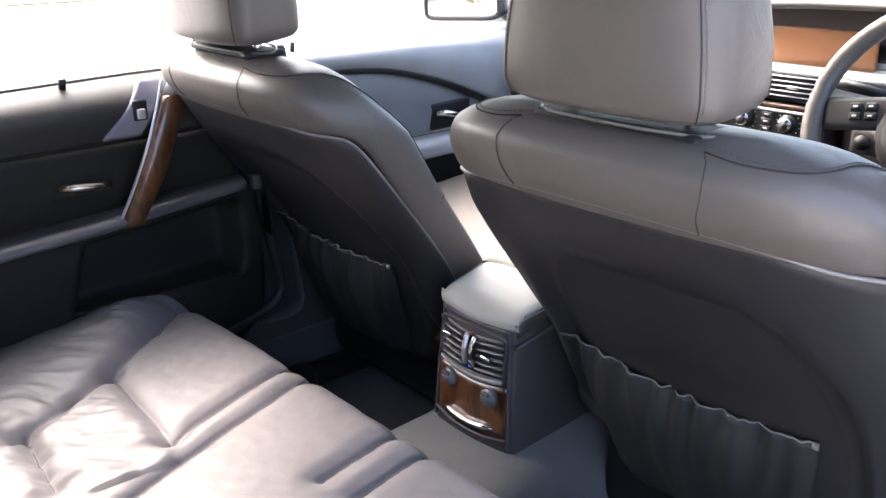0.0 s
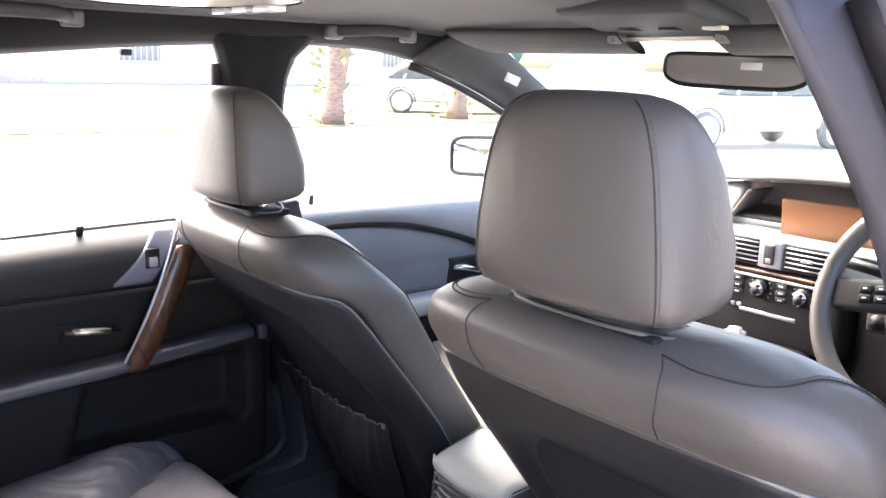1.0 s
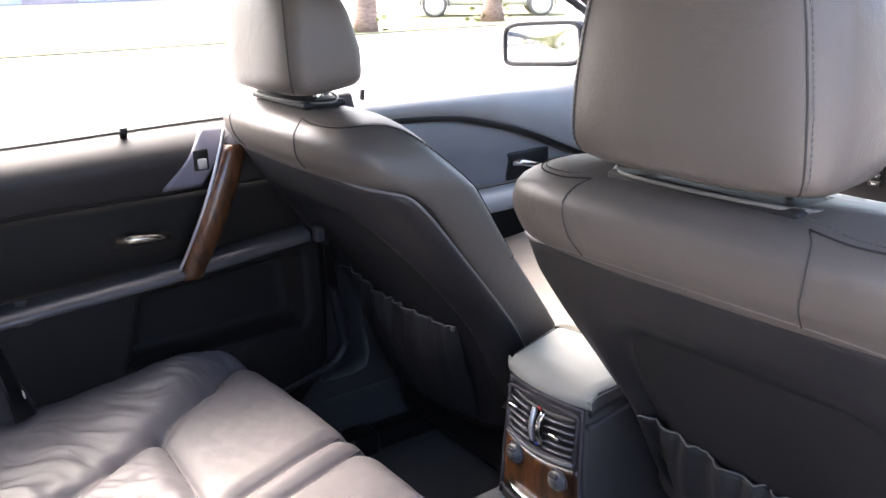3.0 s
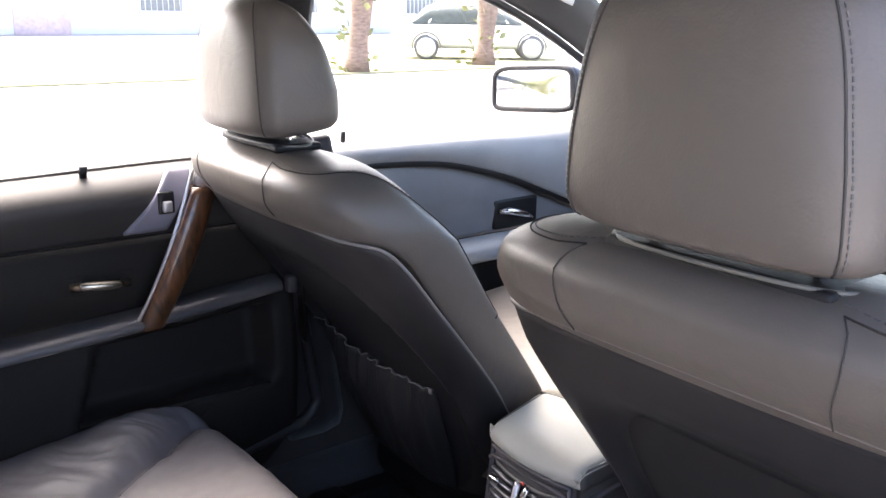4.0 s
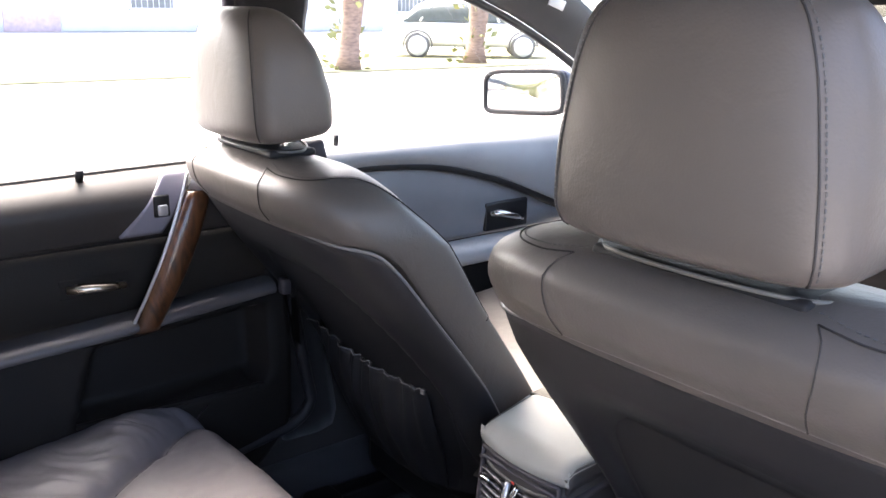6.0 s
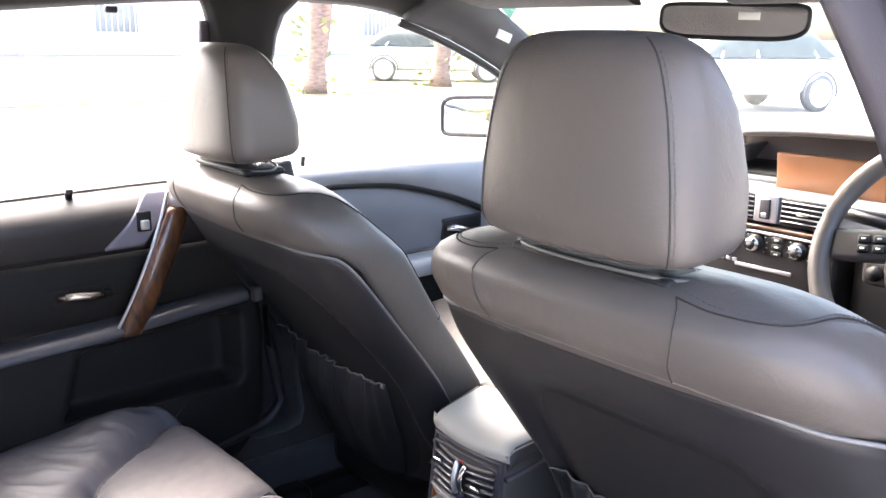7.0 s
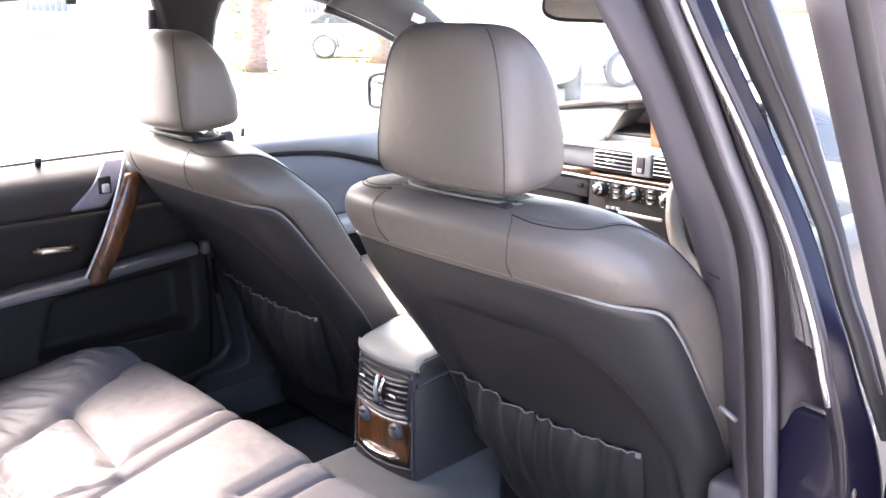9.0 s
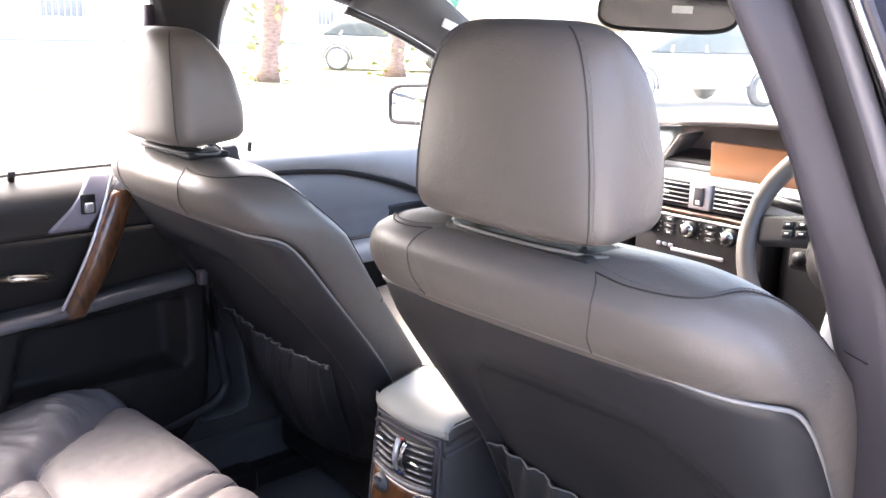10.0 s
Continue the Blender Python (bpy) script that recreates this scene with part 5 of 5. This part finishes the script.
RL = thing("roof_lamp", "cream oval rear roof lamp in the headliner", "roof lamp")
part("bezel", surf(lambda a, v: Vector((-0.19 + (0.215 - 0.03 * v) * math.cos(a), -0.10 + (0.165 - 0.03 * v) * math.sin(a), 1.343 - 0.022 * v)), ring, span(0, 1, 5), loop=True), TRIM_GREY, RL)
part("lens", surf(lambda a, v: Vector((-0.19 + 0.186 * (1 - v) * math.cos(a), -0.10 + 0.137 * (1 - v) * math.sin(a), 1.323 - 0.010 * v)), ring, span(0, 0.98, 5), loop=True, cap=True), LENS, RL)
for dx in (-0.06, 0.0, 0.06):
    part("lamp_switch", rbox((-0.17 + dx, -0.02, 1.313), (0.04, 0.025, 0.008), 0.002), SILVER, RL)


def grab_handle(y0, y1, side=-1):
    g = thing("grab_handle", "grey plastic grab handle on the roof rail", "grab handle", group="grab handles")
    pts = [Vector((side * (0.548 - 0.05 * min(1, math.sin(math.pi * k) * 1.6)), y0 + (y1 - y0) * k, 1.308 + 0.004 * math.sin(math.pi * k))) for k in span(0, 1, 20)]
    part("grip", tube(pts, 0.009, 10, flat=1.2), TRIM_GREY, g)
    for y in (y0, y1):
        part("mount", rbox((side * 0.545, y, 1.306), (0.022, 0.034, 0.026), 0.006), GRIP_END, g, "lighter end mount")
    return g


grab_handle(-0.30, -0.125)
grab_handle(0.348, 0.522)

# rear of the cabin, behind the camera
sheet("wall_parcel_shelf", lambda u, v: Vector((-0.62 + 1.24 * u, -0.70 - 0.45 * v, 0.96)), span(0, 1, 6), span(0, 1, 6), DASH_DARK, 0.03, label="dark parcel shelf behind the rear seat", category="shelf")
for side, nm in ((-1, "wall_rear_left"), (1, "wall_rear_right")):
    sheet(nm, lambda u, v: Vector((side * (0.68 - 0.10 * v), -0.66 - 0.02 * v - (0.60 - 0.05 * v) * u, 0.90 + 0.36 * v)), span(0, 1, 6), span(0, 1, 6), LINER, 0.03, label="grey cloth rear pillar trim", category="pillar trim")
    sheet(nm + "_lower", lambda u, v: Vector((side * 0.70, -0.70 - 0.5 * u, 0.28 + 0.64 * v)), span(0, 1, 4), span(0, 1, 4), DOOR_DARK, 0.03, label="dark rear side trim", category="side trim")
# out of view; its dark tint is added to hold back light from behind
rg = tagged(part("window_rear", surf(lambda u, v: Vector((-0.58 + 1.16 * u, -1.20 + 0.20 * v, 0.98 + 0.26 * v)), span(0, 1, 6), span(0, 1, 6)), REARGLASS), "unseen rear window glass, darkened to cut light from behind", "window", kind="structure")
sheet("wall_roof_skin", lambda u, v: Vector((-0.60 + 1.2 * u, -1.1 + 1.9 * v, 1.475 - 0.06 * (2 * u - 1) ** 2 - 0.05 * max(0, v - 0.75) * 4 - 0.05 * max(0, 0.25 - v) * 4)), span(0, 1, 12), span(0, 1, 12), PAINT, 0.01, label="dark blue painted car roof", category="car roof")
sheet("wall_bonnet", lambda u, v: Vector((-0.78 + 1.56 * u, 1.50 + 1.1 * v, 0.945 - 0.16 * v ** 1.6 - 0.05 * (2 * u - 1) ** 4)), span(0, 1, 16), span(0, 1, 12), PAINT, 0.01, label="dark blue painted bonnet", category="bonnet")
WP = thing("wiper", "black windshield wiper at rest", "wiper")
part("arm", tube([(0.45, 1.50, 0.965), (0.0, 1.57, 0.975), (-0.15, 1.57, 0.98)], 0.007, 8), BLACK, WP)
part("blade", tube([(0.30, 1.515, 0.982), (-0.30, 1.535, 0.988)], 0.006, 6), BLACK, WP)

# ================= outside =================
ASPHALT = material("pale_asphalt", (0.36, 0.35, 0.335), rough=0.9, scale=0.8, vary=0.12, grain=0.6, grain_scale=60)
LAWN = material("dry_lawn", (0.20, 0.20, 0.10), rough=0.95, scale=2.5, color2=(0.30, 0.28, 0.17), grain=0.8, grain_scale=40)
BARK = material("palm_bark", (0.20, 0.14, 0.11), rough=0.95, scale=8, vary=0.3, grain=0.9, grain_scale=30, stretch=(1, 1, 3))
LEAF = material("yellow_green_leaf", (0.13, 0.15, 0.05), rough=0.6, scale=4, color2=(0.24, 0.24, 0.09))
WALLPAINT = material("white_render", (0.75, 0.74, 0.72), rough=0.9, scale=1.5, vary=0.05)
PINK = material("pink_gate_paint", (0.62, 0.48, 0.49), rough=0.7)
ROOFTILE = material("roof_tile", (0.30, 0.16, 0.12), rough=0.9, scale=6, vary=0.2)
DARKGLASS = material("tinted_car_window", (0.095, 0.108, 0.103), rough=0.3, spec=0.2)
HOUSEGLASS = material("house_window", (0.25, 0.26, 0.25), rough=0.2)
WHITE_CAR = material("white_car_paint", (0.75, 0.75, 0.74), rough=0.3, coat=0.8, vary=0.02)
DARK_CAR = material("dark_car_paint", (0.03, 0.032, 0.04), rough=0.3, coat=0.8, vary=0.03)
TYRE = material("tyre", (0.16, 0.155, 0.15), rough=0.85)

tagged(part("ground", surf(lambda u, v: Vector((u, v, 0)), [-3000, -200, -50, -20, -8, 0, 8, 20, 50, 200, 3000], [-3000, -200, -50, -20, -8, 0, 8, 20, 50, 200, 3000]), ASPHALT), "pale sunlit asphalt street", "ground", kind="structure")
tagged(part("lawn", solid(surf(lambda u, v: Vector((-21.5 + 7.5 * u, -20 + 70 * v, 0.012 + 0.006 * noise.noise(Vector((u * 5, v * 30, 0))))), span(0, 1, 10), span(0, 1, 40)), 0.01), LAWN), "dry yellow-green grass verge", "lawn", kind="structure")


def street_tree(x, y, h, seed):
    rnd = random.Random(seed)
    lean = Vector((0.35, 0.5, 0))
    tr = thing("tree", "bare-trunked street tree with yellow-green shoots", "tree", (x, y, 0), "street trees")
    pts = [Vector((0.10 * math.sin(k * 3 + seed), 0.08 * math.sin(k * 4), h * k)) for k in span(0, 1, 14)]
    part("trunk", tube(pts, [0.19 * (1 - 0.45 * k) + 0.10 * math.exp(-k * 14) + 0.015 * rnd.uniform(-1, 1) for k in span(0, 1, 14)], 12), BARK, tr)
    fork = [Vector((0.05, 0.05, 0.2)) + lean * k * 0.9 + Vector((0, 0.05 * math.sin(k * 6), h * 0.9 * k)) for k in span(0, 1, 10)]
    part("trunk", tube(fork, [0.14 * (1 - 0.5 * k) + 0.01 * rnd.uniform(-1, 1) for k in span(0, 1, 10)], 10), BARK, tr)
    bm = bmesh.new()
    def leaf(p, d, s):
        q = d.cross(Vector((rnd.uniform(-1, 1), rnd.uniform(-1, 1), rnd.uniform(-1, 1)))).normalized() * s * 0.32
        v = [bm.verts.new(c) for c in (p, p + d * s * 0.5 + q, p + d * s, p + d * s * 0.5 - q)]
        bm.faces.new(v)
    for i in range(8):
        a = rnd.uniform(0, math.tau)
        tip = pts[-1] + Vector((math.cos(a) * 1.5, math.sin(a) * 1.5, rnd.uniform(0.4, 1.6)))
        part("limb", tube([pts[-1] - Vector((0, 0, 0.3)), pts[-1].lerp(tip, 0.5) + Vector((0, 0, 0.2)), tip], [0.09, 0.06, 0.02], 8), BARK, tr)
        for j in range(130):
            c = tip + Vector((rnd.gauss(0, 0.5), rnd.gauss(0, 0.5), rnd.gauss(0, 0.4)))
            leaf(c, Vector((rnd.gauss(0, 1), rnd.gauss(0, 1), rnd.gauss(-0.3, 0.7))).normalized(), rnd.uniform(0.12, 0.28))
    for j in range(130):
        z = (rnd.random() ** 1.3) * h * 0.8
        a = rnd.uniform(0, math.tau)
        r = rnd.uniform(0.15, 0.5 if z < 0.7 else 0.34)
        leaf(Vector((math.cos(a) * r, math.sin(a) * r, z)), Vector((math.cos(a), math.sin(a), rnd.uniform(-0.2, 1))).normalized(), rnd.uniform(0.10, 0.24))
    part("crown", bm, LEAF, tr, "sparse yellow-green leaves")
    return tr


street_tree(-14.6, 9.15, 4.4, 1)
street_tree(-15.3, 13.1, 4.6, 2)


def parked_car(x, y, heading, paint, label, tall=0.0):
    c = thing("parked_car", label, "car", group="parked cars")
    L, W = 4.5, 0.88
    prof = [(-2.25, 0.55, 0.72), (-2.15, 0.34, 0.92), (-1.2, 0.28, 0.98), (0.0, 0.27, 0.97), (1.0, 0.27, 0.96 + tall * 0.1), (1.9, 0.32, 0.86 + tall * 0.2), (2.22, 0.5, 0.68)]
    def body(a, v):
        lo, hi = key(v, [(p[0], (p[1], p[2])) for p in prof])
        w = W * (1 - 0.16 * abs(v / 2.25) ** 5)
        return Vector((power(math.cos(a), 0.45) * w, v, (lo + hi) / 2 + power(math.sin(a), 0.55) * (hi - lo) / 2))
    part("body", surf(body, span(0, math.tau * 31 / 32, 32), span(-2.25, 2.25, 28), loop=True, cap=True), paint, c)
    top = 1.45 + tall
    cab = [(-1.75, 0.95), (-1.25, top - 0.06), (-0.3, top), (0.35, top - 0.06), (1.15, 0.95)]
    def cabin(u, v, grow=0.0):
        yy = -1.75 + 2.9 * v
        z = key(yy, cab)
        w = 0.78 - 0.20 * (z - 0.95) / 0.5
        a = math.pi * u
        return Vector((power(math.cos(a), 0.4) * (0.80 + (w - 0.80) * math.sin(a)) + grow, yy, 0.93 + (z - 0.93 + grow) * power(math.sin(a), 0.5)))
    part("glasshouse", surf(lambda u, v: cabin(u, v), span(0, 1, 20), span(0, 1, 24)), DARKGLASS, c)
    part("roof", solid(surf(lambda u, v: cabin(0.26 + 0.48 * u, 0.2 + 0.52 * v, 0.012), span(0, 1, 12), span(0, 1, 12)), 0.02), paint, c)
    for s in (-1, 1):
        for yy in (-1.3, 0.0, 0.75):
            part("window_pillar", tube([cabin(0.5 - 0.5 * s, (yy + 1.75) / 2.9), cabin(0.5 - 0.28 * s, (yy * 0.75 + 1.72) / 2.9)], 0.035, 6), paint, c)
        for yy in (-1.35, 1.38):
            wh = part("wheel", disc((s * 0.80, yy, 0.32), 0.32, 0.20, "X", 28, 0.03), TYRE, c)
            part("hub_cap", disc((s * 0.895, yy, 0.32), 0.25, 0.03, "X", 24, 0.01), WHITE_CAR, wh)
            part("wheel_arch", tube([(s * 0.885, yy + 0.365 * math.cos(a), 0.33 + 0.365 * math.sin(a)) for a in span(-0.2, math.pi + 0.2, 20)], 0.02, 6), TYRE, c)
        part("headlight", rbox((s * 0.62, 2.06, 0.70), (0.32, 0.16, 0.14), 0.04), CHROME, c)
        part("tail_light", rbox((s * 0.66, -2.14, 0.78), (0.26, 0.10, 0.16), 0.03), PINK, c)
    part("number_plate", rbox((0, 2.235, 0.50), (0.50, 0.03, 0.11), 0.01), LABEL, c)
    c.matrix_basis = pose(x, y, 0, 0, 0, heading)
    return c


parked_car(-17.6, 14.9, -37, WHITE_CAR, "white parked car across the street behind the trees")
parked_car(-7.8, 9.5, 221, WHITE_CAR, "white parked car facing the bonnet", 0.02)
parked_car(-7.9, 13.6, 160, WHITE_CAR, "white parked car beside the one facing the bonnet", 0.1)
parked_car(-7.7, -10.0, 25, DARK_CAR, "dark parked car behind, seen in the door mirror")

HS = thing("house", "white rendered house with barred windows and pink gate", "house", (-46, 14, 0))
part("wall", rbox((0, 0, 2.6), (8, 44, 5.2), 0.05, 1), WALLPAINT, HS)
part("roof", rbox((0, 0, 5.4), (9.4, 45.5, 0.5), 0.2, 2), ROOFTILE, HS)
for y in (-16, -8, 1.5, 9, 17):
    w = part("window", rbox((4.02, y, 1.75), (0.12, 2.0, 1.3), 0.02, 1), HOUSEGLASS, HS)
    part("window_frame", rbox((4.06, y, 1.05), (0.2, 2.3, 0.12), 0.03, 1), WALLPAINT, w)
    for i in range(7):
        part("window_bar", tube([(4.14, y - 0.85 + i * 0.283, 1.1), (4.14, y - 0.85 + i * 0.283, 2.4)], 0.025, 6), WALLPAINT, w)
part("gate", rbox((4.05, -4.0, 1.1), (0.12, 2.4, 2.2), 0.03, 1), PINK, HS, "pink painted metal gate")
BUSH = thing("bush", "yellow-green leafy shrub behind the car", "shrub", (-3.75, -6.6, 0))
rnd = random.Random(9)
bm = bmesh.new()
for i in range(900):
    p = Vector((rnd.gauss(0, 0.45), rnd.gauss(0, 0.45), abs(rnd.gauss(0.7, 0.45))))
    d = Vector((rnd.gauss(0, 1), rnd.gauss(0, 1), rnd.gauss(0.4, 0.6))).normalized()
    q = d.cross(Vector((rnd.gauss(0, 1), 0.3, rnd.gauss(0, 1)))).normalized() * 0.05
    bm.faces.new([bm.verts.new(c) for c in (p, p + d * 0.09 + q, p + d * 0.2, p + d * 0.09 - q)])
part("leaves", bm, LEAF, BUSH)
for i in range(5):
    part("stem", tube([(0.05 * i - 0.1, 0, 0), (0.12 * i - 0.3, 0.1 * (i - 2), 0.9)], [0.03, 0.012], 6), BARK, BUSH)
